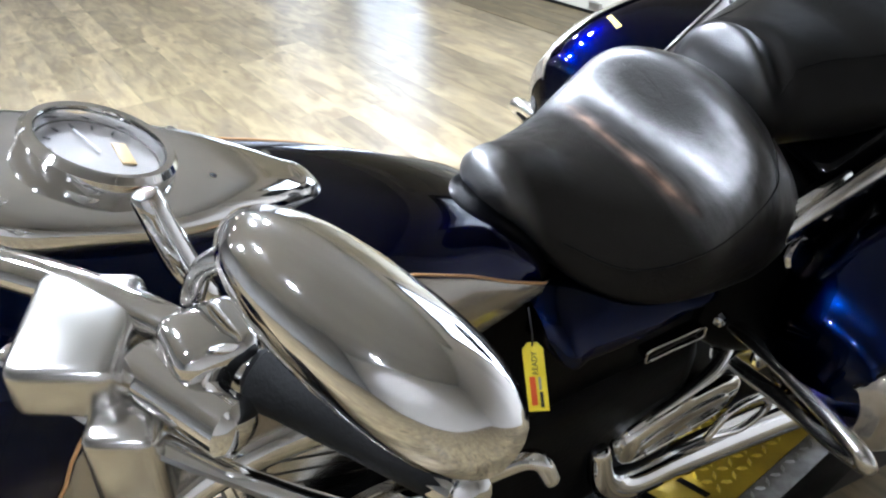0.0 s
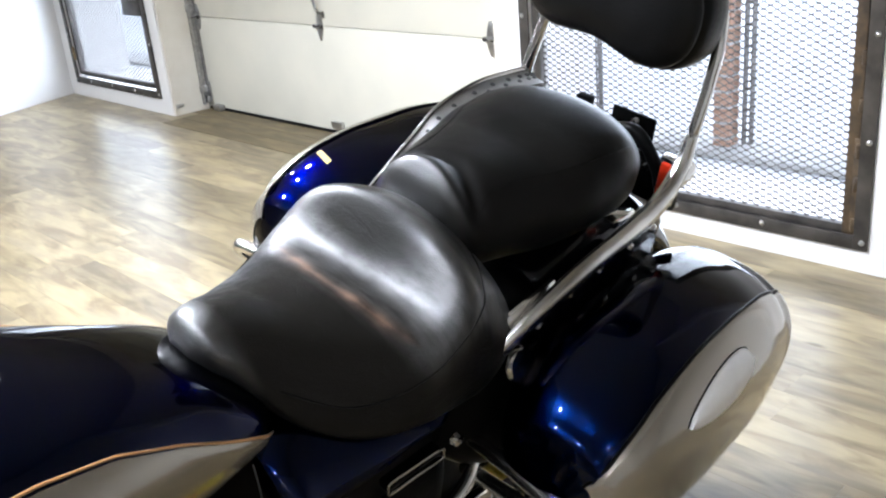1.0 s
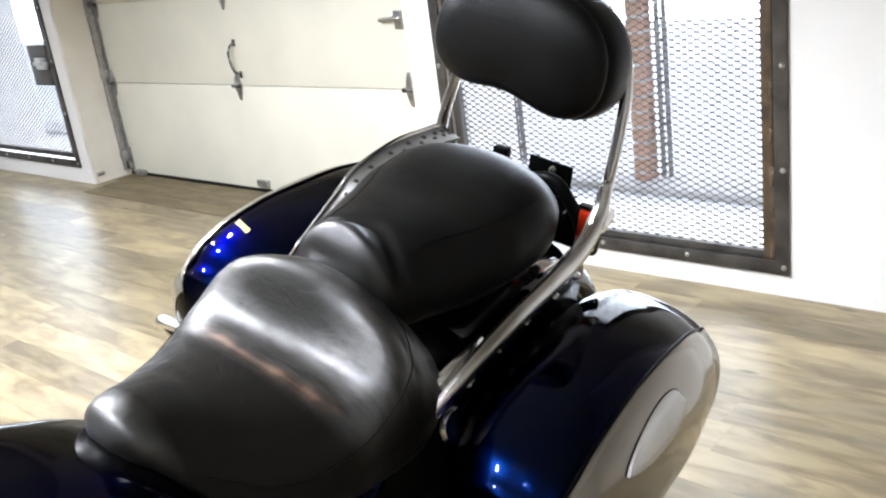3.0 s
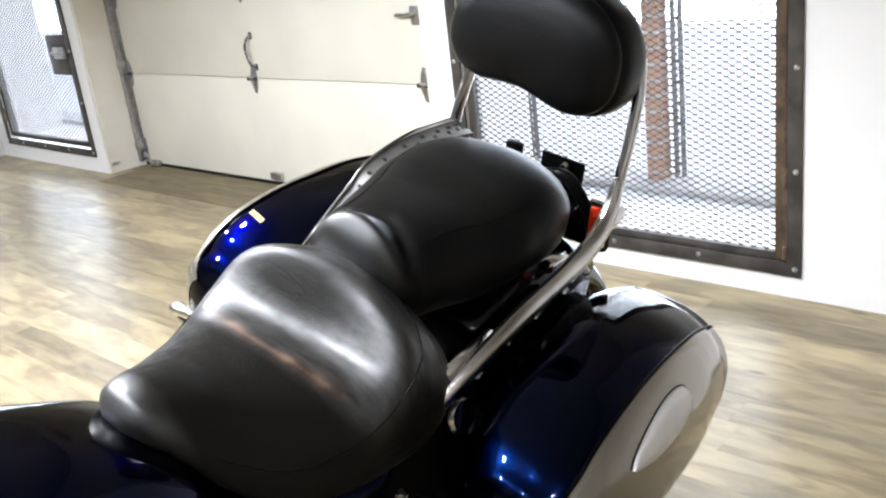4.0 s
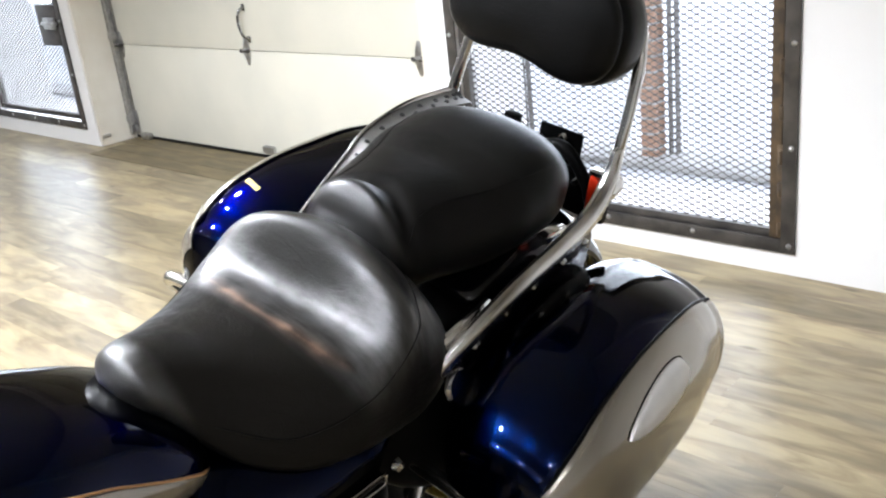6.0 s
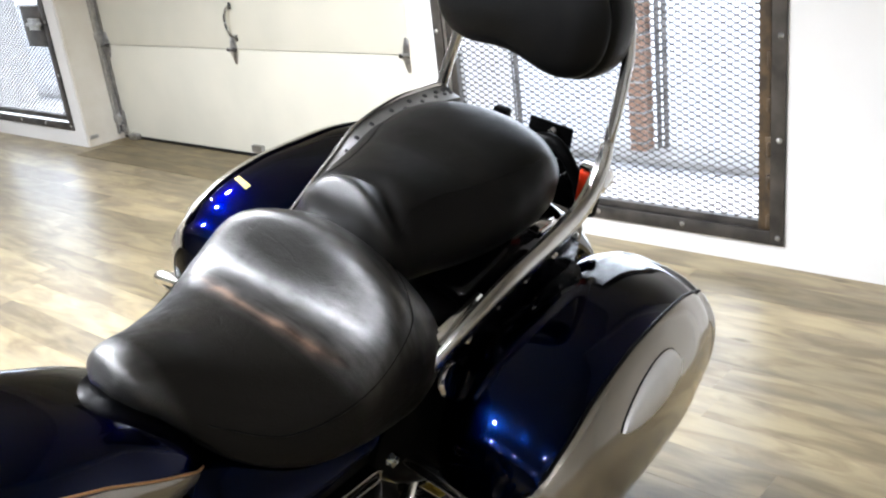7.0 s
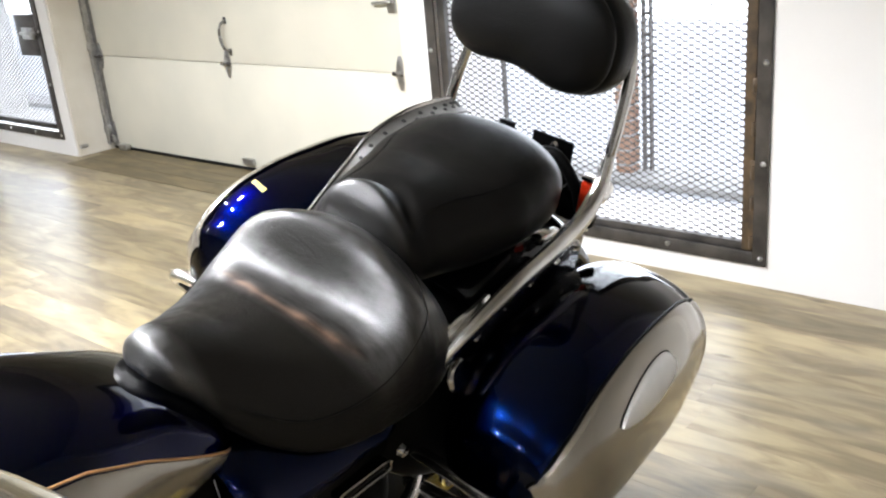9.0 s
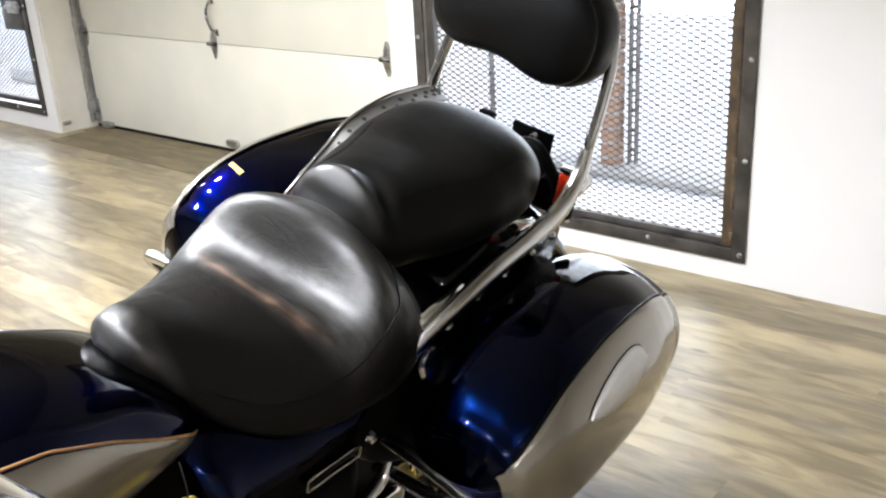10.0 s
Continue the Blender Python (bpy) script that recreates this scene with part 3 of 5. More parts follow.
garage_door()
for name, x0, x1 in (("jamb_west", -4.328, -4.304), ("jamb_east", -1.111, -1.087)):
    thing(name, box((x0, WALL_Y + 0.004, 0.001), (x1, 4.02, 2.70), 0.003), jamb_paint, "beige painted wooden door jamb", "door jamb", kind="structure")
bm = box((-4.303, WALL_Y + 0.015, 0.055), (-4.295, WALL_Y + 0.075, 0.080), 0.002)
thing("floor_clip", bm, zinc, "small steel clip screwed to the wall foot", "bracket")


def expanded_mesh(x0, x1, z0, z1, y, wide=0.050, high=0.0262):
    """Expanded metal: zigzag strands that meet at the knuckles."""
    verts, faces = [], []

    def strand(a, b, w=0.0013, d=0.002):
        dx, dz = b[0] - a[0], b[1] - a[1]
        ln = math.hypot(dx, dz)
        nx, nz = -dz / ln * w, dx / ln * w
        i = len(verts)
        for p in (a, b):
            verts.extend([(p[0] + nx, y - d, p[1] + nz), (p[0] - nx, y - d, p[1] - nz), (p[0] - nx, y + d, p[1] - nz), (p[0] + nx, y + d, p[1] + nz)])
        faces.extend([(i, i + 1, i + 5, i + 4), (i + 1, i + 2, i + 6, i + 5), (i + 2, i + 3, i + 7, i + 6), (i + 3, i, i + 4, i + 7)])

    nx, nz = int((x1 - x0) / wide * 2), int((z1 - z0) / high * 2)
    for r in range(nz):
        for c in range(nx):
            if (r + c) % 2 == 0:
                xa, xb, za, zb = x0 + c * wide / 2, x0 + (c + 1) * wide / 2, z0 + r * high / 2, z0 + (r + 1) * high / 2
                strand((xa, za), (xb, zb))
            else:
                xa, xb, za, zb = x0 + c * wide / 2, x0 + (c + 1) * wide / 2, z0 + r * high / 2, z0 + (r + 1) * high / 2
                strand((xa, zb), (xb, za))
    # the strands widen where they meet
    for r in range(1, nz):
        for c in range(1, nx):
            if (r + c) % 2 == 0:
                xk, zk = x0 + c * wide / 2, z0 + r * high / 2
                strand((xk - 0.0075, zk), (xk + 0.0075, zk), 0.0026, 0.0024)
    me = bpy.data.meshes.new("expanded_mesh")
    me.from_pydata(verts, [], faces)
    return me


def bolt_heads(parent, places, axis=90):
    for p in places:
        part("bolt", lathe([(0, 0.008), (0.006, 0.007), (0.010, 0.003), (0.011, 0)], 10, pose(*p, axis)), zinc, parent)


def gated_window(name, x0, x1, z0, hinge, label):
    """A steel frame over the wall's opening with a hinged mesh gate in it."""
    z1, y = 2.40, WALL_Y
    win = thing(name, None, None, label, "gated window", kind="structure")
    f = 0.052
    for lo, hi in (((x0, y - 0.012, z0), (x0 + f, y - 0.002, z1)), ((x1 - f, y - 0.012, z0), (x1, y - 0.002, z1)), ((x0 + f, y - 0.012, z0), (x1 - f, y - 0.002, z0 + f)), ((x0 + f, y - 0.012, z1 - f), (x1 - f, y - 0.002, z1))):
        part("frame_bar", box(lo, hi, 0.002), dark_steel, win)
    places = [(x1 - 0.020, y - 0.012, z0 + 0.030 + 0.363 * k) for k in range(6)] + [(x0 + 0.020, y - 0.012, z0 + 0.030 + 0.363 * k) for k in range(6)]
    places += [(x1 - 0.020 - 0.378 * k, y - 0.012, z0 + 0.030) for k in (1, 2, 3)]
    bolt_heads(win, places)
    # gate: angle frame set back in the opening, with the mesh behind it
    gap = 0.010 if hinge else 0.018
    gx0, gx1, gz0, gz1, gy = x0 + f + 0.006, x1 - f - gap, z0 + f + (-0.012 if hinge else 0.016), z1 - f, y + 0.006
    g = 0.040 if hinge else 0.032
    for lo, hi, m in (((gx0, gy, gz0), (gx0 + g, gy + 0.03, gz1), dark_steel), ((gx1 - g, gy, gz0), (gx1, gy + 0.012, gz1), rusty_steel if hinge else dark_steel), ((gx0 + g, gy, gz0), (gx1 - g, gy + 0.03, gz0 + g), dark_steel), ((gx0 + g, gy, gz1 - g), (gx1 - g, gy + 0.03, gz1), dark_steel)):
        part("gate_bar", box(lo, hi, 0.002), m, win)
    ob = new("gate_mesh", expanded_mesh(gx0 + 0.004, gx1 + (0.02 if hinge else -0.004), gz0 + 0.004, gz1 - 0.004, gy + 0.018))
    ob.data.materials.append(mesh_steel)
    ob.parent = win
    tagged(ob, "diamond expanded steel mesh", kind="stuff")
    if hinge:
        # rusted hinge leaf low on the hung side, knuckles further up
        hx = gx1 + 0.004
        part("hinge_leaf", box((gx1 - 0.012, gy - 0.010, z0 + 0.06), (gx1 + 0.014, gy - 0.004, z0 + 0.40), 0.002), rusty_steel, win, "rusty brown hinge leaf")
        for z in (0.15, 0.30, 0.42, 0.58, 0.74, 1.08, 1.6, 2.1):
            part("gate_hinge", tube([(hx, gy - 0.012, z), (hx, gy - 0.012, z + 0.045)], 0.010, 10), rusty_steel, win)
    else:
        for z in (0.30, 1.10, 2.0):
            part("gate_hinge", tube([(gx0 - 0.006, gy - 0.010, z), (gx0 - 0.006, gy - 0.010, z + 0.10)], 0.011, 10), brass_hinge, win)
    # glazing in the depth of the wall
    part("pane", box((x0 + 0.02, y + 0.075, z0 + 0.05), (x1 - 0.02, y + 0.081, z1 - 0.05)), glass, win).visible_shadow = False
    for lo, hi in (((x0 + 0.055, y + 0.055, z0 + 0.055), (x0 + 0.085, y + 0.10, z1 - 0.06)), ((x1 - 0.085, y + 0.055, z0 + 0.055), (x1 - 0.055, y + 0.10, z1 - 0.06)), ((x0 + 0.085, y + 0.055, z0 + 0.048), (x1 - 0.085, y + 0.10, z0 + 0.068))):
        part("window_frame", box(lo, hi, 0.003), pale_facade, win)
    return win


gated_window("window_1", -0.937, 0.642, 0.086, True, "tall window behind a black steel mesh gate")
left_gate = gated_window("window_2", -5.900, -4.455, 0.112, False, "tall window behind a black steel mesh gate with a latch")
part("latch_plate", box((-4.79, WALL_Y - 0.012, 0.70), (-4.515, WALL_Y + 0.004, 0.98), 0.004), dark_steel, left_gate, "black steel latch plate")
part("latch_bolt", add_box(tube([(-4.70, WALL_Y - 0.03, 0.855), (-4.50, WALL_Y - 0.03, 0.855)], 0.013, 10), (-4.69, WALL_Y - 0.028, 0.815), (-4.53, WALL_Y - 0.013, 0.895), 0.004), zinc, left_gate)

# ---- outside the windows ----
thing("ground", box((-40, BACK_Y, -0.2), (40, 60, -0.06)), snow, "bright white snow-covered yard outside the windows", "ground", kind="structure")
thing("kerb", box((-12, 4.76, -0.06), (9, 5.04, -0.02), 0.01), concrete, "low concrete kerb along the building", "kerb", kind="structure")


def brick_pillar():
    p = thing("brick_pillar", None, None, "orange-brown brick pillar standing in the yard", "pillar", m=pose(-0.665, 4.91, -0.06) @ Matrix.Scale(1.12, 4))
    part("core", box((-0.036, -0.041, 0), (0.036, 0.041, 3.4)), concrete, p)
    me = mesh_of(box((-0.042, -0.045, 0), (0.042, 0.045, 0.062), 0.004, seg=1), "brick", False)
    me.materials.append(brick_red)
    for k in range(46):
        ob = new("brick", me)
        ob.parent = p
        ob.location = (0, 0, 0.005 + 0.074 * k)


brick_pillar()
for x, y in ((-0.565, 4.96), (-1.62, 5.06), (-5.92, 5.29)):
    bm = box((x - 0.024, y - 0.02, -0.06), (x - 0.018, y + 0.02, 3.3))
    add_box(bm, (x + 0.018, y - 0.02, -0.06), (x + 0.024, y + 0.02, 3.3))
    for k in range(30):
        add_box(bm, (x - 0.018, y - 0.008, 0.05 + 0.11 * k), (x + 0.018, y + 0.008, 0.062 + 0.11 * k))
    thing("lattice_post", bm, dark_steel, "thin grey steel lattice post in the yard", "post", "posts in the yard")
thing("backdrop", box((-30, 11, -0.06), (30, 11.3, 14)), yard_glow, "bright overcast sky beyond the yard", "backdrop", kind="structure")

# ---- ceiling lamps ----


def ceiling_lamp():
    lamp = thing("ceiling_lamp", lathe([(0, 0), (0.11, 0), (0.115, -0.01), (0.10, -0.05), (0.07, -0.055), (0, -0.03)], 24), white_wall, "unseen small round white ceiling lamp, switched on", "ceiling lamp", "ceiling lamps", m=pose(-0.8, 1.3, TOP))
    part("bulb", lathe([(0, -0.035), (0.062, -0.036), (0.06, -0.056), (0.03, -0.075), (0, -0.08)], 20), lamp_glow, lamp, "glowing frosted bulb")
    return lamp


lamps = [ceiling_lamp()]
# some follow glints on the paint; the others are added to brighten the room
LAMPS = [(0.55, -0.3), (1.6, -0.45), (-1.9, 1.35), (-2.6, -2.4), (-2.6, -0.6), (-0.7, 0.72), (-0.65, -1.35), (-4.6, 1.2), (-6.8, 0.6), (-4.4, -1.9), (3.9, -0.9)]
for x, y in LAMPS:
    lamps.append(copy_thing(lamps[0], pose(x, y, TOP)))
for (x, y), watts in zip([(-0.8, 1.3), *LAMPS], (370, 215, 64, 240, 95, 112, 415, 190, 120, 105, 112, 120)):
    ob = new("lamp_light", bpy.data.lights.new("lamp_light", "SPOT"))
    ob.data.energy, ob.data.color, ob.data.shadow_soft_size = watts, (1, 0.985, 0.975), 0.05
    ob.data.spot_size, ob.data.spot_blend = radians(150), 0.5
    ob.matrix_world = look((x, y, TOP - 0.10), (x, y, 0))

# ---- the motorcycle on its lift ----
BIKE = pose(0.655, 1.782, 0.0545, 3.378, 16.556, 3.591)
DECK = 0.18


RAMP = Matrix.Translation((0.94, 1.376, 0)) @ Matrix.Rotation(radians(13.5), 4, "Z")


def lift():
    ob = thing("motorcycle_lift", box((0.42, -0.75, 0.06), (0.925, 1.23, DECK - 0.004), 0.006), engine_black, "low black motorcycle lift with yellow tread plate", "motorcycle lift", m=pose(0.02, 0.084, 0.040))
    part("foot_frame", box((0.47, -0.6, -0.040), (0.87, 1.9, 0.058), 0.01), dark_steel, ob)
    part("black_plate", box((0.43, -0.74, DECK - 0.003), (0.92, 1.228, DECK), 0.001), engine_black, ob)
    part("ramp_body", box((-0.46, -0.10, 0.058), (0.05, 0.74, DECK - 0.004), 0.006, m=RAMP), engine_black, ob)
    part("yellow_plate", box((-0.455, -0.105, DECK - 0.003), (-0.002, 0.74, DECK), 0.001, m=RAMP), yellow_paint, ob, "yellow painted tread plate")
    part("slot", box((-0.105, -0.047, DECK - 0.001), (-0.04, -0.033, DECK + 0.0008), m=RAMP), engine_black, ob)
    part("edge_strip", box((0.0, -0.16, DECK - 0.003), (0.052, 0.74, DECK + 0.001), 0.001, m=RAMP), tread_grey, ob, "worn bare steel tread edge")
    for name, x0, x1, y0, y1, material in (("yellow_tread", -0.45, -0.005, -0.025, 0.73, yellow_tread), ("black_tread", 0.44, 0.92, 0.70, 1.225, dark_steel), ("edge_tread", 0.003, 0.05, -0.15, 0.73, zinc)):
        verts, faces = [], []
        pitch = 0.025
        for i in range(int((x1 - x0) / pitch)):
            for j in range(int((y1 - y0) / pitch)):
                cx, cy = x0 + (i + 0.5) * pitch, y0 + (j + 0.5) * pitch
                a = radians(45 if (i + j) % 2 else -45)
                u, v = (math.cos(a) * 0.0118, math.sin(a) * 0.0118), (-math.sin(a) * 0.0043, math.cos(a) * 0.0043)
                k = len(verts)
                verts += [(cx - u[0], cy - u[1], DECK), (cx + v[0], cy + v[1], DECK), (cx + u[0], cy + u[1], DECK), (cx - v[0], cy - v[1], DECK), (cx - u[0] * 0.5, cy - u[1] * 0.5, DECK + 0.006), (cx + u[0] * 0.5, cy + u[1] * 0.5, DECK + 0.006)]
                faces += [(k, k + 1, k + 4), (k + 1, k + 5, k + 4), (k + 1, k + 2, k + 5), (k + 2, k + 3, k + 5), (k + 3, k + 4, k + 5), (k + 3, k, k + 4)]
        me = bpy.data.meshes.new(name)
        me.from_pydata(verts, [], faces)
        me.materials.append(material)
        o = new(name, me)
        o.parent = ob
        if name != "black_tread":
            o.matrix_basis = RAMP
        tagged(o, kind="stuff")


lift()
bike = thing("motorcycle", None, None, "dark blue and silver touring motorcycle with black leather seats", "motorcycle", m=BIKE)

# rider's seat: narrow nose, flat sitting area, raised bowl at the back
RIDER = Hull([
    (-0.808, 0, 0.018, 1.002, 0.992, 0.982, 2.0, 2.0),
    (-0.798, 0, 0.040, 1.021, 0.990, 0.968, 2.1, 2.2),
    (-0.779, 0, 0.060, 1.029, 0.976, 0.952, 2.0, 2.2),
    (-0.753, 0, 0.090, 1.027, 0.940, 0.922, 1.8, 2.2),
    (-0.722, 0, 0.120, 1.019, 0.904, 0.878, 1.72, 2.2),
    (-0.680, 0, 0.150, 1.002, 0.880, 0.850, 1.8, 2.2),
    (-0.620, 0, 0.174, 0.989, 0.866, 0.820, 2.0, 2.2),
    (-0.588, 0, 0.181, 0.983, 0.865, 0.808, 2.3, 2.2),
    (-0.560, 0, 0.186, 0.987, 0.868, 0.796, 2.8, 2.2),
    (-0.530, 0, 0.189, 1.001, 0.870, 0.788, 3.2, 2.2),
    (-0.500, 0, 0.190, 1.030, 0.874, 0.775, 3.2, 2.2),
    (-0.468, 0, 0.190, 1.053, 0.876, 0.766, 2.7, 2.2),
    (-0.438, 0, 0.187, 1.048, 0.880, 0.768, 2.0, 2.2),
    (-0.405, 0, 0.176, 1.015, 0.885, 0.780, 2.0, 2.2),
    (-0.378, 0, 0.150, 0.975, 0.890, 0.805, 2.0, 2.1),
    (-0.362, 0, 0.105, 0.940, 0.890, 0.835, 2.0, 2.0),
    (-0.354, 0, 0.035, 0.915, 0.890, 0.865, 2.0, 2.0),
], dish=lambda x, y: -0.027 * math.exp(-((x / 0.146) ** 6)) * math.exp(-(((y + 0.520) / 0.041) ** 2)))


def lobe(d):
    """Height added by the rounded nose and its crease, d behind the crease."""
    return -0.010 * math.exp(-((d / 0.017) ** 2)) + 0.012 * math.exp(-(((d + 0.045) / 0.024) ** 2))


PILLION = Hull([
    (-0.438, 0, 0.020, 1.020, 1.005, 0.985, 2.0, 2.0),
    (-0.430, 0, 0.055, 1.055, 1.010, 0.960, 2.0, 2.2),
    (-0.415, 0, 0.086, 1.080, 1.010, 0.945, 2.0, 2.3),
    (-0.385, 0, 0.104, 1.086, 1.010, 0.940, 2.0, 2.4),
    (-0.340, 0, 0.116, 1.082, 1.010, 0.935, 2.1, 2.5),
    (-0.26, 0, 0.138, 1.082, 1.010, 0.925, 2.3, 2.5),
    (-0.19, 0, 0.152, 1.092, 1.010, 0.935, 2.5, 2.5),
    (-0.12, 0, 0.150, 1.098, 1.010, 0.935, 2.5, 2.5),
    (-0.06, 0, 0.130, 1.085, 1.005, 0.935, 2.3, 2.4),
    (-0.02, 0, 0.095, 1.055, 1.000, 0.940, 2.1, 2.2),
    (0.0, 0, 0.030, 1.010, 0.995, 0.975, 2.0, 2.0),
], dish=lambda x, y: lobe(y - (-0.346 - 0.6 * math.sqrt(x * x + 0.0004))))
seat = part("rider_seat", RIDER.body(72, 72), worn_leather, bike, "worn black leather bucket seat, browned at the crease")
pillion = part("pillion_seat", PILLION.body(150, 72), nose_leather, bike, "black leather pillion seat")


def seam_line(hull, name, parent, y0, y1, angle, out=0.0006, r=0.0011, side=1):
    pts = []
    for y in np.linspace(y0, y1, 14):
        v = hull.at(y, angle(y), out)
        pts.append((side * v.x, v.y, v.z))
    return part(name, tube(pts, r, 6, 2), black_metal, parent)


for s in (1, -1):
    pts = [(lambda v: (s * v.x, v.y, v.z))(RIDER.at(y, a, 0.0006)) for y, a in ((-0.74, 20), (-0.68, 21), (-0.62, 22), (-0.56, 22), (-0.51, 24), (-0.47, 30), (-0.442, 40), (-0.425, 52), (-0.416, 66), (-0.412, 80), (-0.411, 90))]
    part("piping", tube(pts, 0.0010, 6, 4), leather, seat)
    seam_line(PILLION, "piping", pillion, -0.425, -0.03, lambda y: float(np.interp(y, (-0.425, -0.40, -0.36, -0.30, -0.20, -0.10, -0.03), (8, 30, 50, 52, 45, 36, 20))), 0.0, 0.0008, side=s)

# backrest: kidney-shaped pad on a chrome hoop
PAD_Y = 0.0


def backrest():
    outline = []
    for a in np.linspace(0, 2 * math.pi, 64, endpoint=False):
        c, s = math.cos(a), math.sin(a)
        x = 0.162 * math.copysign(abs(c) ** (0.92 if s > 0 else 0.80), c)
        z = 1.235 + (0.122 if s > 0 else 0.092) * math.copysign(abs(s) ** 0.86, s)
        if s < 0:
            z += 0.030 * math.exp(-(x / 0.085) ** 2)
        outline.append((x, z))
    cx, cz = 0.0, 1.25
    rings = []
    for scale, y in ((0.10, 0.052), (0.80, 0.052), (0.92, 0.047), (0.98, 0.036), (1.0, 0.018), (1.0, -0.004), (0.99, -0.018), (0.965, -0.027), (0.938, -0.030), (0.938, -0.034), (0.950, -0.037), (0.952, -0.041), (0.935, -0.048), (0.88, -0.057), (0.70, -0.065), (0.35, -0.070), (0.05, -0.071)):
        rings.append([(cx + (x - cx) * scale, PAD_Y + y, cz + (z - cz) * scale) for x, z in outline])
    pad = part("backrest_pad", add_ring_mesh(bmesh.new(), rings), leather, bike, "black leather backrest pad", m=Matrix.Translation((0, 0.0, 1.24)) @ Matrix.Rotation(radians(3.5), 4, "Y") @ Matrix.Translation((0, 0, -0.09)) @ Matrix.Rotation(radians(-9), 4, "X") @ Matrix.Translation((0, 0.0, -1.15)))
    return pad


backrest()
part("backrest_hoop", tube([(0.168, 0.012, 0.99), (0.166, 0.022, 1.06), (0.160, 0.045, 1.14), (0.150, 0.062, 1.21), (0.12, 0.075, 1.26), (0.0, 0.08, 1.28), (-0.12, 0.075, 1.26), (-0.150, 0.062, 1.21), (-0.160, 0.045, 1.14), (-0.166, 0.022, 1.06), (-0.168, 0.012, 0.99)], 0.010, 14), chrome, bike, "chrome hoop of the backrest")

# side rails that carry the backrest
for s in (1, -1):
    rail = [(s * 0.176, -0.425, 0.885), (s * 0.186, -0.36, 0.925), (s * 0.190, -0.27, 0.955), (s * 0.188, -0.18, 0.965), (s * 0.182, -0.10, 0.97), (s * 0.176, -0.04, 0.985), (s * 0.171, 0.0, 1.02), (s * 0.168, 0.016, 1.065)]
    if s < 0:
        rail = [(-0.176, -0.40, 0.90), (-0.178, -0.31, 0.96), (-0.174, -0.245, 1.01), (-0.170, -0.20, 1.045), (-0.168, -0.11, 1.062), (-0.167, -0.03, 1.058), (-0.166, 0.01, 1.054), (-0.166, 0.022, 1.050)]
        curve = smooth_path(rail, 8)
        rings = []
        for k, p in enumerate(curve):
            q = (1 - k / (len(curve) - 1))
            wide = (0.046 - 0.028 * q ** 1.5) * min(1.0, 0.35 + q * 8)
            rings.append([(p[0], p[1], p[2] - 0.001), (p[0] + wide, p[1], p[2] - 0.008), (p[0] + wide, p[1], p[2] - 0.012), (p[0], p[1], p[2] - 0.006)])
        plate = part("perforated_plate", add_ring_mesh(bmesh.new(), rings), brushed, bike, "pale perforated plate beside the pillion seat")
        for k in range(18, len(curve) - 9, 4):
            p = curve[k]
            part("plate_hole", lathe([(0, 0.0016), (0.0040, 0.0014), (0.0048, 0)], 10, pose(p[0] + 0.015, p[1], p[2] - 0.0032, 0, 10)), tag_black, plate)
            if k > 26:
                p = curve[k + 2]
                part("plate_hole", lathe([(0, 0.0016), (0.0036, 0.0014), (0.0043, 0)], 10, pose(p[0] + 0.026, p[1], p[2] - 0.0048, 0, 10)), tag_black, plate)
        p = curve[-10]
        part("plate_hole", lathe([(0, 0.0016), (0.0055, 0.0014), (0.0064, 0)], 12, pose(p[0] + 0.016, p[1] + 0.008, p[2] - 0.0042, 0, 13)), tag_black, plate)
    ob = part("side_rail", tube(rail, [0.010, 0.012, 0.013, 0.013, 0.0135, 0.014, 0.014, 0.011] if s > 0 else 0.004, 12, 8, flat=1.5), polished, bike, "polished bent rail beside the seat")
    plate = [(-0.42, 0.85), (-0.33, 0.905), (-0.24, 0.93), (-0.10, 0.94), (-0.045, 0.955), (-0.03, 0.93), (-0.04, 0.86), (-0.08, 0.83), (-0.22, 0.85), (-0.36, 0.80)]
    part("fender_strut", prism([(s * -z, y) for y, z in plate], 0.008, Matrix.Translation((s * 0.168, 0, 0)) @ Matrix.Rotation(radians(s * 90), 4, "Y"), 0.002), gloss_black, bike, "glossy black strut under the rail")
    for y, z in ((-0.34, 0.885), (-0.27, 0.905), (-0.20, 0.915), (-0.12, 0.92), (-0.06, 0.93)):
        part("strut_bolt", lathe([(0, 0.006), (0.006, 0.005), (0.008, 0)], 10, pose(s * 0.178, y, z, 0, s * 90, 0)), chrome, bike)

# black brackets between the mudguard and the bags
INNER = Hull([(-0.47, 0.10, 0.03, 0.86, 0.76, 0.66, 2.2, 2.2), (-0.43, 0.125, 0.045, 0.87, 0.75, 0.63, 2.4, 2.4), (-0.34, 0.165, 0.045, 0.85, 0.74, 0.62, 2.4, 2.4), (-0.2, 0.175, 0.05, 0.865, 0.72, 0.55, 2.6, 2.6), (0.03, 0.170, 0.045, 0.81, 0.70, 0.56, 2.4, 2.4), (0.08, 0.16, 0.02, 0.76, 0.68, 0.60, 2.2, 2.2)])
for s in (1, -1):
    inner = part("bag_bracket", INNER.body(24, 28, s), black_metal, bike, "black bracket behind the saddlebag")
    for y, z in ((-0.33, 0.80), (-0.325, 0.72), (-0.26, 0.68), (-0.27, 0.83)):
        part("bracket_bolt", lathe([(0, 0.007), (0.006, 0.005), (0.008, 0)], 10, pose(s * 0.212, y, z, 0, s * 90, 0)), chrome, inner)

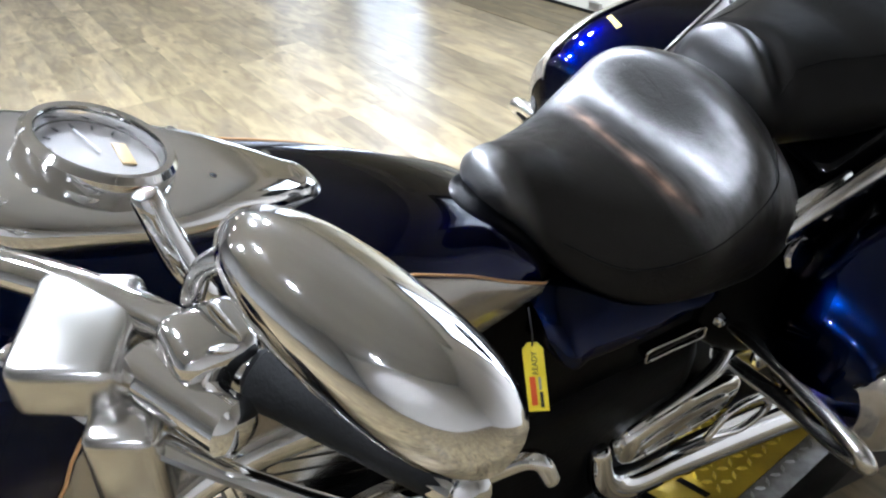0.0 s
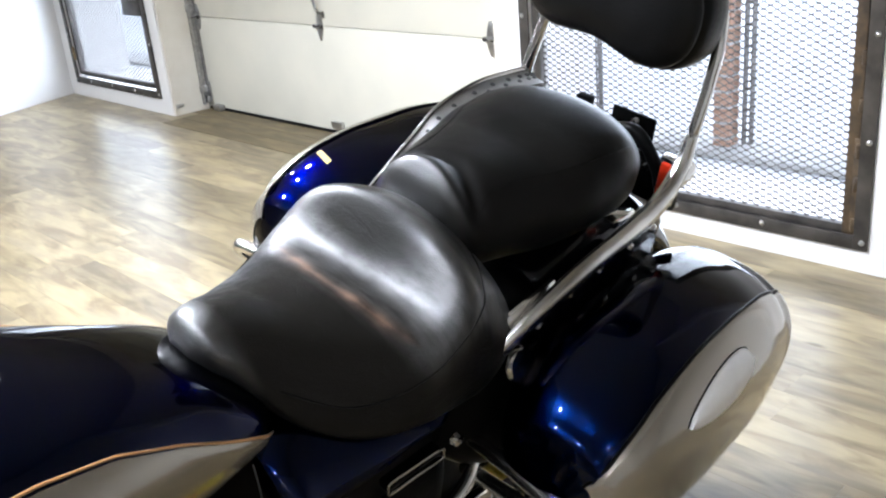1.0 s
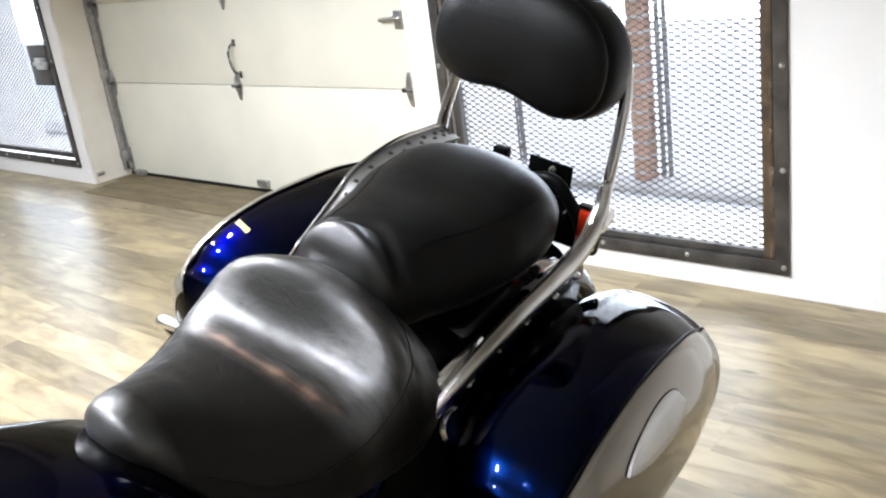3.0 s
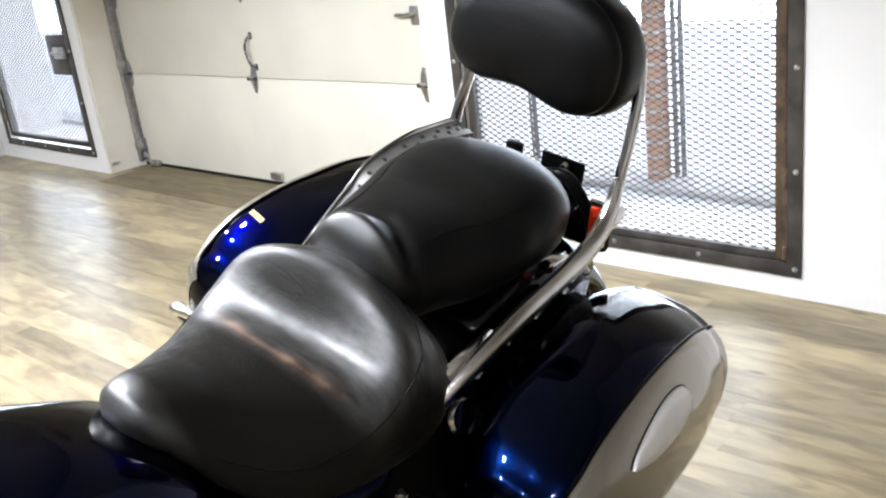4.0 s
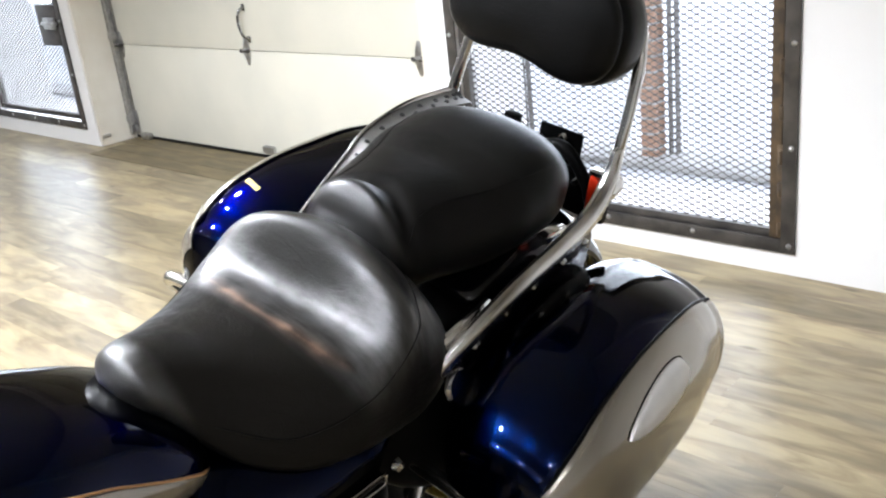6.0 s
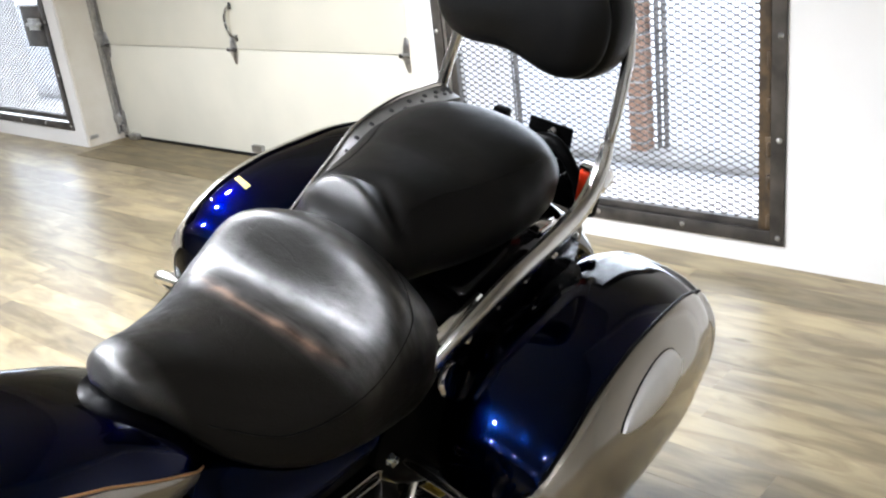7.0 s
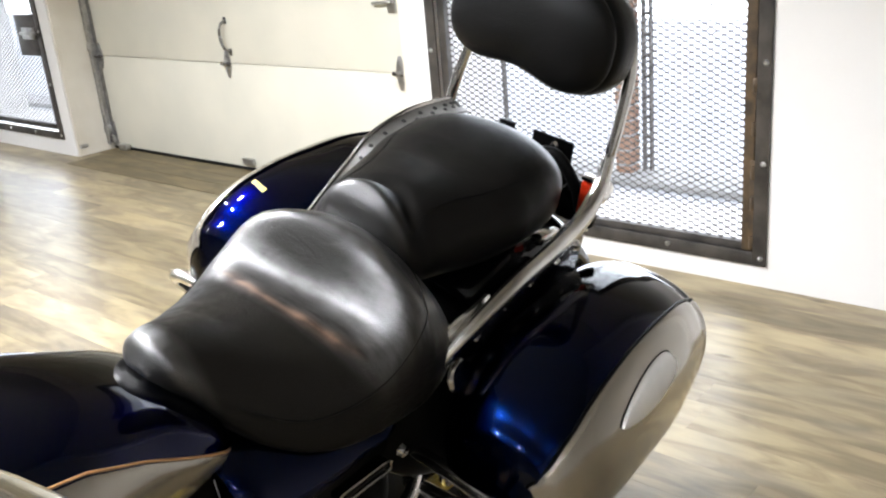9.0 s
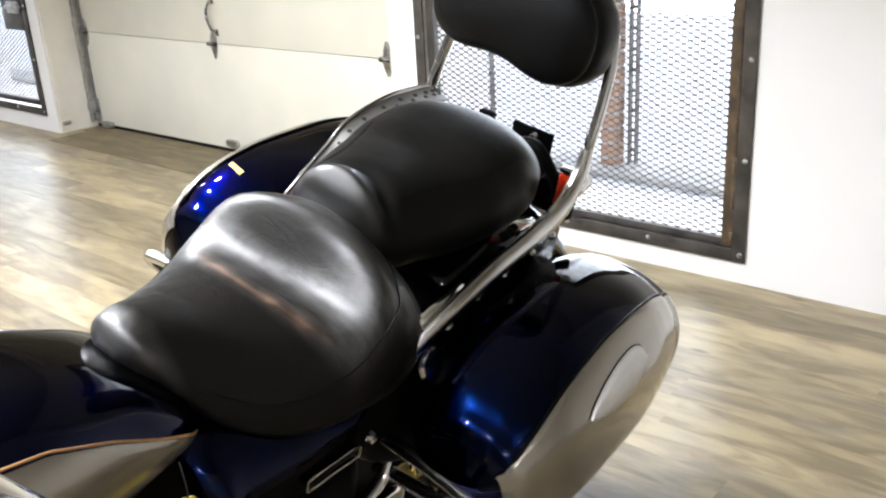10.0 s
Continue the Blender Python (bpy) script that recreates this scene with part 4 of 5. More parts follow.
# rear mudguard, painted black to stand in for the shade on it
bm = bmesh.new()
rings = []
for a in np.linspace(-20, 118, 30):
    cy, cz, r = -0.10, 0.56, 0.37
    y, z = cy + r * 0.98 * math.cos(radians(a)), cz + r * math.sin(radians(a))
    rings.append([(0.125 * math.sin(radians(b)), y + 0.05 * (math.cos(radians(b)) - 1) * math.cos(radians(a)), z + 0.06 * (math.cos(radians(b)) - 1) * math.sin(radians(a))) for b in np.linspace(-88, 88, 20)])
part("rear_mudguard", add_ring_mesh(bm, rings, cap=False, closed=False), gloss_black, bike, "rear mudguard, painted black for the shade on it").modifiers.new("thickness", "SOLIDIFY").thickness = 0.004

# number plate bracket, lamp bracket and rear signals
bm = box((-0.046, 0.135, 0.88), (0.042, 0.141, 1.0), 0.003, m=Matrix.Translation((0, 0.14, 0.94)) @ Matrix.Rotation(radians(4), 4, "Z") @ Matrix.Translation((0, -0.14, -0.94)))
add_box(bm, (-0.05, 0.105, 0.86), (0.125, 0.13, 0.945), 0.01)
add_box(bm, (-0.10, 0.09, 0.985), (-0.07, 0.11, 1.012), 0.004)
add_tube(bm, [(-0.03, 0.11, 0.965), (0.03, 0.10, 0.985), (0.08, 0.10, 0.94), (0.10, 0.10, 0.90)], 0.012, 10)
bracket = part("plate_bracket", bm, black_metal, bike, "black number plate bracket")
for p in ((0.062, 0.10, 0.93), (0.005, 0.133, 0.985), (0.118, 0.10, 0.885)):
    part("bracket_bolt", lathe([(0, 0.010), (0.007, 0.008), (0.009, 0)], 10, pose(*p, 90)), chrome, bracket)
for s in (1, -1):
    sig = part("rear_signal", lathe([(0, -0.022), (0.018, -0.02), (0.024, 0), (0.02, 0.03), (0, 0.04)], 20, pose(s * 0.152, 0.03, 0.985, -90)), chrome, bike, "chrome rear turn signal")
    part("lens", box((s * 0.152 - 0.013, -0.010, 0.952), (s * 0.152 + 0.013, 0.008, 1.018), 0.006, seg=3), red_lens, sig, "flat red reflector")
    for z in (0.944, 1.020):
        part("reflector_end", box((s * 0.152 - 0.014, -0.011, z), (s * 0.152 + 0.014, 0.010, z + 0.007), 0.0025, seg=2), chrome, sig)

# chrome bracket behind the pillion seat
for s in (1, -1):
    part("tail_bracket", add_tube(box((s * 0.112 - 0.012, -0.08, 0.905), (s * 0.112 + 0.012, -0.02, 0.922), 0.005, seg=3), [(s * 0.15, -0.10, 0.925), (s * 0.15, -0.05, 0.945), (s * 0.15, 0.0, 0.95)], 0.008, 10), chrome, bike, "chrome tail bracket")

# saddlebags
BAG = Hull([
    (-0.47, 0.3303, 0.0281, 0.79, 0.765, 0.735, 2, 2),
    (-0.46, 0.3237, 0.0673, 0.83, 0.765, 0.71, 2.2, 2.2),
    (-0.43, 0.311, 0.101, 0.866, 0.768, 0.668, 2.4, 2.4),
    (-0.38, 0.301, 0.124, 0.897, 0.77, 0.625, 2.5, 2.6),
    (-0.3, 0.291, 0.139, 0.918, 0.775, 0.59, 2.5, 2.7),
    (-0.2, 0.284, 0.146, 0.923, 0.775, 0.575, 2.5, 2.8),
    (-0.1, 0.279, 0.147, 0.92, 0.765, 0.57, 2.5, 2.8),
    (0, 0.274, 0.143, 0.898, 0.745, 0.575, 2.5, 2.7),
    (0.07, 0.27, 0.129, 0.866, 0.73, 0.585, 2.5, 2.5),
    (0.115, 0.265, 0.101, 0.822, 0.71, 0.61, 2.4, 2.3),
    (0.128, 0.2724, 0.0449, 0.77, 0.7, 0.64, 2, 2),
])


def seam_angle(y):
    return float(np.interp(y, (-0.45, -0.35, -0.2, 0.0, 0.1), (48, 55, 59, 59, 55)))


for s in (1, -1):
    bag = part("saddlebag", BAG.body(64, 72, s), blue_paint, bike, "glossy dark blue hard saddlebag" + ("" if s > 0 else " with a yellow sticker"))
    part("outer_panel", BAG.patch(-0.462, 0.118, lambda y: -95, lambda y: seam_angle(y) + (0 if s > 0 else 8), 0.004, 56, 40, s), silver_paint, bag, "silver outer panel")
    pts = []
    for y in np.linspace(-0.462, 0.118, 30):
        v = BAG.at(y, seam_angle(y) + (1.0 if s > 0 else 9.0), 0.001)
        pts.append((s * v.x, v.y, v.z))
    part("lid_seal", tube(pts, 0.0028, 8, 2), black_metal, bag, "black rubber seal")
    # leaf-shaped badge
    grid, rim = [], []
    for y in np.linspace(-0.310, -0.122, 24):
        q = (y + 0.310) / 0.188
        deep = 50 * (q ** 0.65) * ((1 - q) ** 0.32)
        high = 27 + 4 * q + 0.5 * deep
        rim.append((lambda v: (s * v.x, v.y, v.z))(BAG.at(y, high + 0.6, 0.0045)))
        grid.append([(lambda v: (s * v.x, v.y, v.z))(BAG.at(y, high - deep * (0.5 + 0.5 * k), 0.004 + 0.006 * (1 - abs(k) ** 3))) for k in np.linspace(-1, 1, 9)])
    part("badge", add_ring_mesh(bmesh.new(), grid, cap=False, closed=False), satin, bag, "polished metal badge")
    part("badge_rim", tube(rim, 0.0010, 6, 1), black_metal, bag, "thin black edge of the badge")
    guard = [(s * 0.13, -0.425, 0.695), (s * 0.27, -0.456, 0.73), (s * 0.40, -0.49, 0.752), (s * 0.432, -0.492, 0.742), (s * 0.425, -0.478, 0.722), (s * 0.38, -0.458, 0.69), (s * 0.27, -0.435, 0.655), (s * 0.13, -0.40, 0.595)]
    guard = guard if s > 0 else [(0.96 * x, y + 0.07, z - 0.005) for x, y, z in guard]
    bag.location = (-0.002, 0, -0.012) if s > 0 else (0.012, 0.042, -0.058)
    bag.scale = (1, 1, 1) if s > 0 else (1, 1, 1.09)
    part("bag_guard", tube(guard, 0.0125, 12, 6), polished, bike, "chrome tubular guard in front of the saddlebag")
    if s < 0:
        grid = [[(lambda v: (-v.x, v.y, v.z))(BAG.at(y - 0.0007 * (a - 82), a, 0.0008)) for a in np.linspace(72, 88, 8)] for y in np.linspace(-0.363, -0.353, 4)]
        part("sticker", add_ring_mesh(bmesh.new(), grid, cap=False, closed=False), sticker_yellow, bag, "small yellow sticker")

# fuel tank
TANK = Hull([
    (-1.56, 0, 0.05, 1.10, 1.03, 0.97, 2, 2),
    (-1.53, 0, 0.11, 1.15, 1.03, 0.93, 2.2, 2.2),
    (-1.45, 0, 0.160, 1.212, 1.03, 0.86, 2.5, 2.4),
    (-1.32, 0, 0.190, 1.203, 1.03, 0.85, 2.6, 2.4),
    (-1.20, 0, 0.192, 1.161, 1.01, 0.84, 2.5, 2.4),
    (-1.08, 0, 0.180, 1.106, 0.985, 0.83, 2.4, 2.4),
    (-0.96, 0, 0.155, 1.066, 0.955, 0.83, 2.4, 2.3),
    (-0.86, 0, 0.130, 1.023, 0.928, 0.845, 2.3, 2.3),
    (-0.80, 0, 0.121, 0.988, 0.918, 0.868, 2.3, 2.2),
    (-0.77, 0, 0.112, 0.965, 0.914, 0.875, 2.2, 2.2),
    (-0.752, 0, 0.092, 0.945, 0.912, 0.882, 2.2, 2.0),
    (-0.742, 0, 0.050, 0.930, 0.911, 0.892, 2.2, 2.0),
])
tank = part("fuel_tank", TANK.body(64, 72), blue_paint, bike, "glossy dark blue fuel tank with silver side panels")


def panel_top(y):
    return float(np.interp(y, (-1.36, -1.34, -1.28, -1.15, -1.04, -0.96, -0.886, -0.82, -0.785, -0.770, -0.762, -0.757), (-38, -6, 20, 38, 42, 39, 29, 16, 8, 2, -4, -14)))


def panel_low(y):
    return float(np.interp(y, (-1.36, -1.34, -1.28, -1.15, -0.95, -0.86, -0.80, -0.775, -0.762, -0.757), (-40, -75, -92, -95, -88, -76, -58, -42, -28, -18)))


for s in (1, -1):
    part("side_panel", TANK.patch(-1.36, -0.757, panel_low, panel_top, 0.0022, 56, 24, s), silver_paint, tank, "silver side panel")
    pts = [(lambda v: (s * v.x, v.y, v.z))(TANK.at(y, panel_top(y) + 0.6, 0.0012)) for y in np.linspace(-1.36, -0.757, 60)]
    part("pinstripe", tube(pts, 0.0018, 8, 1), orange_paint, tank, "orange pinstripe")

# chrome console with the speedometer
CONSOLE = Hull([
    (-1.36, 0, 0.040, 1.226, 1.19, 1.16, 2.2, 2.2),
    (-1.33, 0, 0.078, 1.238, 1.195, 1.155, 3.0, 2.2),
    (-1.26, 0, 0.096, 1.210, 1.182, 1.14, 3.4, 2.2),
    (-1.18, 0, 0.090, 1.175, 1.152, 1.11, 3.4, 2.2),
    (-1.10, 0, 0.063, 1.148, 1.115, 1.075, 3.2, 2.2),
    (-1.04, 0, 0.036, 1.113, 1.084, 1.05, 3.0, 2.2),
    (-1.010, 0, 0.018, 1.092, 1.070, 1.045, 2.6, 2.0),
    (-1.000, 0, 0.004, 1.075, 1.062, 1.05, 2.0, 2.0),
])
console = part("console", CONSOLE.body(48, 48), chrome, bike, "chrome tank console with a round speedometer")
DIAL = Matrix.Translation((0, -1.210, 1.1935)) @ Matrix.Rotation(radians(-25), 4, "X") @ Matrix.Scale(0.92, 4)
dial = part("speedometer", lathe([(0.068, -0.02), (0.073, 0.0), (0.073, 0.010), (0.068, 0.016), (0.061, 0.015), (0.0585, 0.006), (0.058, -0.004), (0, -0.004)], 48, DIAL), chrome, console, "round speedometer with a chrome rim")
part("dial_plate", lathe([(0.057, -0.0035), (0.057, -0.001), (0, -0.001)], 40, DIAL), dial_face, console, "pale dial")
part("dial_window", box((-0.018, 0.018, -0.001), (0.018, 0.032, 0.0008), 0.0005, m=DIAL), dial_tan, console, "amber display window")
for k in range(11):
    a = radians(215 - 25 * k)
    part("dial_mark", box((-0.0035, -0.001, -0.001), (0.0035, 0.001, 0.0004), m=DIAL @ Matrix.Translation((-0.046 * math.cos(a), -0.046 * math.sin(a), 0)) @ Matrix.Rotation(a, 4, "Z")), tag_black, console)
part("dial_needle", box((-0.002, -0.001, 0.0012), (0.038, 0.001, 0.0024), m=DIAL @ Matrix.Rotation(radians(200), 4, "Z")), tag_grey, console)
part("dial_glass", lathe([(0.0600, 0.011), (0.0600, 0.0125), (0.04, 0.0135), (0, 0.0138)], 40, DIAL), glass, console).visible_shadow = False
for x, y in ((-0.032, -1.048), (0.030, -1.122), (-0.058, -1.13), (0.066, -1.30)):
    v = CONSOLE.row(y)
    part("console_screw", lathe([(0, 0.005), (0.005, 0.004), (0.0075, 0)], 12, pose(x, y, v[3] - 0.004 - 0.8 * x * x / v[2] / v[2] * 0.01, -26)), chrome if x != 0.030 else rubber, console)

# side cover with a long badge
SIDE = Hull([
    (-0.790, 0.09, 0.070, 0.900, 0.852, 0.842, 1.6, 2),
    (-0.780, 0.09, 0.088, 0.908, 0.840, 0.829, 1.5, 2.4),
    (-0.74, 0.09, 0.092, 0.905, 0.830, 0.819, 1.5, 2.4),
    (-0.66, 0.09, 0.092, 0.890, 0.822, 0.812, 1.5, 2.4),
    (-0.58, 0.09, 0.090, 0.872, 0.824, 0.815, 1.5, 2.4),
    (-0.52, 0.09, 0.086, 0.858, 0.830, 0.822, 1.5, 2.4),
    (-0.485, 0.09, 0.05, 0.845, 0.834, 0.828, 1.6, 2),
])
for s in (1, -1):
    cover = part("side_cover", SIDE.body(32, 40, s), blue_paint, bike, "dark blue side cover")
    badge = [(s * 0.172, -0.570 + 0.054 * a, 0.750 + 0.011 * b - 0.004 * a) for a, b in ((-1, 0), (-0.92, 1), (0, 1), (0.92, 1), (1, 0), (0.92, -1), (0, -1), (-0.92, -1), (-1, 0))]
    part("cover_badge", tube(badge, 0.0022, 8, 3), polished, cover, "narrow outlined chrome badge")
    part("badge_plate", box((0.150, -0.622, 0.742), (0.170, -0.518, 0.758), 0.004, m=Matrix.Diagonal((s, 1, 1, 1))), black_metal, cover)
bm = box((-0.112, -0.84, 0.60), (0.112, -0.40, 0.895), 0.03)
part("frame_body", bm, black_metal, bike, "black frame and airbox between the covers")
part("seat_bolt", lathe([(0, 0.012), (0.009, 0.009), (0.011, 0)], 12, pose(0.176, -0.500, 0.768, 0, 90)), chrome, bike)
part("lock_disc", lathe([(0, 0.010), (0.024, 0.008), (0.028, 0.002), (0.028, 0)], 24, pose(0.186, -0.388, 0.846, 0, 70)), chrome, bike, "chrome round cap by the seat")
part("strut_loop", tube([(0.150, -0.44, 0.87), (0.165, -0.40, 0.915), (0.168, -0.345, 0.93), (0.160, -0.30, 0.925)], 0.009, 10, 6, 1.4), chrome, bike)

# engine, exhaust, footboards
engine = part("engine", box((-0.13, -1.15, 0.32), (0.13, -0.42, 0.66), 0.05, seg=3), engine_black, bike, "black V-twin engine with chrome covers")
for cy, tilt in ((-1.10, -24), (-0.88, 24)):
    for k in range(9):
        part("fin", box((-0.095, -0.085, 0.0), (0.095, 0.085, 0.007), 0.012, m=pose(0, cy, 0.64, tilt) @ Matrix.Translation((0, 0, 0.02 + 0.022 * k)), seg=2), polished, engine)
    part("rocker_cover", box((-0.10, -0.09, 0.21), (0.10, 0.09, 0.275), 0.03, m=pose(0, cy, 0.64, tilt), seg=4), chrome, engine, "chrome rocker cover")
oval = [(0.132 * math.copysign(abs(math.cos(a)) ** 0.75, math.cos(a)), 0.056 * math.copysign(abs(math.sin(a)) ** 0.75, math.sin(a))) for a in np.linspace(0, 2 * math.pi, 48, endpoint=False)]
COVER = Matrix.Translation((0.118, -0.468, 0.490)) @ Matrix.Rotation(radians(90), 4, "Y") @ Matrix.Rotation(radians(90), 4, "Z") @ Matrix.Rotation(radians(3), 4, "Z")
cov = part("oval_cover", prism(oval, 0.04, COVER, 0.016), chrome, bike, "oval chrome cover")
part("cover_panel", prism([(x * 0.72, y * 0.52) for x, y in oval], 0.007, COVER @ Matrix.Translation((0, 0, 0.0385)), 0.003), polished, cov)
for y, z in ((-0.52, 0.475), (-0.43, 0.482)):
    part("cover_rib", tube([(0.166, y - 0.03, z), (0.166, y + 0.03, z + 0.004)], 0.004, 8), chrome, cov)
part("primary_cover", lathe([(0.13, 0), (0.13, 0.03), (0.12, 0.045), (0.09, 0.052), (0.03, 0.056), (0, 0.056)], 40, pose(0.125, -1.02, 0.56, 0, 90)), chrome, bike, "round chrome engine cover")
pipe = part("exhaust_pipe", tube([(0.135, -0.625, 0.50), (0.15, -0.615, 0.43), (0.15, -0.565, 0.385), (0.15, -0.46, 0.365), (0.15, -0.25, 0.315), (0.15, 0.1, 0.235), (0.15, 0.45, 0.24)], [0.018, 0.023, 0.028, 0.030, 0.033, 0.036, 0.036], 18, 8), chrome, bike, "bright chrome exhaust pipe")
part("pipe_bracket", tube([(0.165, -0.40, 0.41), (0.165, -0.36, 0.455), (0.165, -0.29, 0.45), (0.165, -0.25, 0.40), (0.165, -0.31, 0.375), (0.165, -0.40, 0.41)], 0.007, 10, 6), chrome, bike, "oval chrome bracket")
part("brace_bar", tube([(0.150, -0.40, 0.64), (0.158, -0.44, 0.60), (0.155, -0.545, 0.555)], [0.010, 0.013, 0.005], 10, 6, 0.5), chrome, bike)
part("passenger_peg", box((0.13, -0.31, 0.52), (0.155, -0.27, 0.57), 0.006), chrome, bike)
board = part("footboard", box((0.14, -1.02, 0.36), (0.25, -0.74, 0.385), 0.012, seg=3), chrome, bike, "chrome rider's footboard with a rubber pad")
part("board_pad", box((0.15, -1.0, 0.386), (0.24, -0.76, 0.396), 0.005), rubber, board)
part("shift_lever", tube([(0.16, -0.93, 0.64), (0.19, -0.87, 0.70), (0.215, -0.835, 0.73), (0.235, -0.82, 0.70)], [0.010, 0.012, 0.014, 0.012], 12, 6), chrome, bike, "chrome shift lever")
part("hose_clamp_cover", tube([(0.19, -1.26, 0.93), (0.185, -1.18, 0.955), (0.175, -1.08, 0.93), (0.165, -1.0, 0.86)], [0.014, 0.022, 0.024, 0.016], 12, 6), chrome, bike, "chrome air intake cover")


def wheel(name, cy, high, label):
    r = 0.325
    w = part(name, lathe([(0.03, -0.06), (0.035, -0.02), (0.035, 0.02), (0.03, 0.06)], 24, pose(0, cy, high, 0, 90)), polished, bike, label)
    part("tyre", lathe([(0.21, -0.055), (0.26, -0.068), (0.30, -0.060), (0.32, -0.035), (r, 0), (0.32, 0.035), (0.30, 0.060), (0.26, 0.068), (0.21, 0.055)], 56, pose(0, cy, high, 0, 90)), rubber, w, "black road tyre")
    part("rim", lathe([(0.215, -0.056), (0.205, -0.05), (0.19, -0.02), (0.19, 0.02), (0.205, 0.05), (0.215, 0.056)], 56, pose(0, cy, high, 0, 90)), chrome, w)
    for k in range(7):
        a = 2 * math.pi * k / 7
        part("spoke", tube([(0, cy + 0.03 * math.cos(a), high + 0.03 * math.sin(a)), (0, cy + 0.197 * math.cos(a), high + 0.197 * math.sin(a))], 0.012, 8), polished, w)


wheel("rear_wheel", -0.10, 0.522, "cast rear wheel")
wheel("front_wheel", -1.78, 0.625, "cast front wheel")
for s in (1, -1):
    part("fork_leg", tube([(s * 0.105, -1.78, 0.62), (s * 0.105, -1.62, 0.95), (s * 0.105, -1.50, 1.22)], [0.028, 0.026, 0.024], 14), chrome, bike, "chrome fork leg")
part("headlamp", lathe([(0.0, 0.16), (0.06, 0.15), (0.10, 0.09), (0.11, 0.0), (0.105, -0.01), (0, -0.02)], 32, pose(0, -1.62, 1.12, -80)), chrome, bike, "round chrome headlamp")
bm = bmesh.new()
rings = []
for a in np.linspace(15, 150, 24):
    y, z = -1.78 + 0.375 * math.cos(radians(a)), 0.63 + 0.375 * math.sin(radians(a))
    rings.append([(0.095 * math.sin(radians(b)), y, z + 0.05 * (math.cos(radians(b)) - 1)) for b in np.linspace(-85, 85, 14)])
part("front_mudguard", add_ring_mesh(bm, rings, cap=False, closed=False), blue_paint, bike, "dark blue front mudguard").modifiers.new("thickness", "SOLIDIFY").thickness = 0.004
part("side_stand", tube([(0.10, -0.95, 0.40), (0.20, -0.88, 0.26), (0.27, -0.82, 0.30)], [0.014, 0.013, 0.012], 10), black_metal, bike)

# handlebar with its left controls and mirror
bar = part("handlebar", tube([(0.50, -1.166, 1.308), (0.40, -1.215, 1.312), (0.30, -1.275, 1.315), (0.20, -1.345, 1.30), (0.09, -1.40, 1.25), (-0.09, -1.40, 1.25), (-0.20, -1.345, 1.30), (-0.30, -1.275, 1.315), (-0.40, -1.215, 1.312), (-0.50, -1.166, 1.308)], 0.0125, 14, 6), chrome, bike, "chrome handlebar")
for s in (1, -1):
    part("riser", tube([(s * 0.07, -1.40, 1.16), (s * 0.07, -1.40, 1.25)], 0.018, 12), chrome, bike)
    part("grip", tube([(s * 0.395, -1.218, 1.312), (s * 0.42, -1.206, 1.312), (s * 0.50, -1.165, 1.308)], [0.0195, 0.017, 0.0125], 18, 6), rubber, bike, "black rubber hand grip")
    part("bar_end", lathe([(0.010, 0), (0.011, 0.008), (0.007, 0.011), (0, 0.011)], 16, Matrix.Translation((s * 0.502, -1.164, 1.308)) @ Matrix.Rotation(radians(s * 63), 4, "Y")), chrome, bike)
    part("switch_housing", box((0.345, -1.262, 1.288), (0.39, -1.214, 1.338), 0.012, m=Matrix.Diagonal((s, 1, 1, 1)), seg=3), chrome, bike, "chrome switch housing")
    part("lever", tube([(s * 0.30, -1.33, 1.30), (s * 0.36, -1.295, 1.285), (s * 0.43, -1.243, 1.278), (s * 0.48, -1.205, 1.282)], [0.008, 0.009, 0.007, 0.008], 10, 6, 0.6), chrome, bike, "chrome hand lever")
    part("reservoir", box((-0.036, -0.030, -0.03), (0.042, 0.030, 0.010), 0.009, m=Matrix.Diagonal((s, 1, 1, 1)) @ pose(0.316, -1.292, 1.316, 0, 0, -31), seg=3), polished, bike, "polished fluid reservoir on the handlebar")
    part("lever_perch", tube([(s * 0.350, -1.272, 1.305), (s * 0.412, -1.245, 1.305)], 0.017, 16), chrome, bike, "chrome lever perch")
    part("perch_arm", box((-0.018, -0.02, -0.07), (0.018, 0.02, 0.0), 0.008, m=Matrix.Diagonal((s, 1, 1, 1)) @ pose(0.372, -1.290, 1.300, 0, 0, -31), seg=3), polished, bike)
    part("mirror_stem", tube([(s * 0.335, -1.235, 1.325), (s * 0.345, -1.225, 1.355), (s * 0.385, -1.205, 1.385), (s * 0.42, -1.195, 1.39)], 0.007, 10, 6), chrome, bike)
    part("clutch_pivot", tube([(s * 0.275, -1.235, 1.355), (s * 0.29, -1.225, 1.31), (s * 0.30, -1.215, 1.285)], [0.009, 0.010, 0.008], 10, 5), chrome, bike)

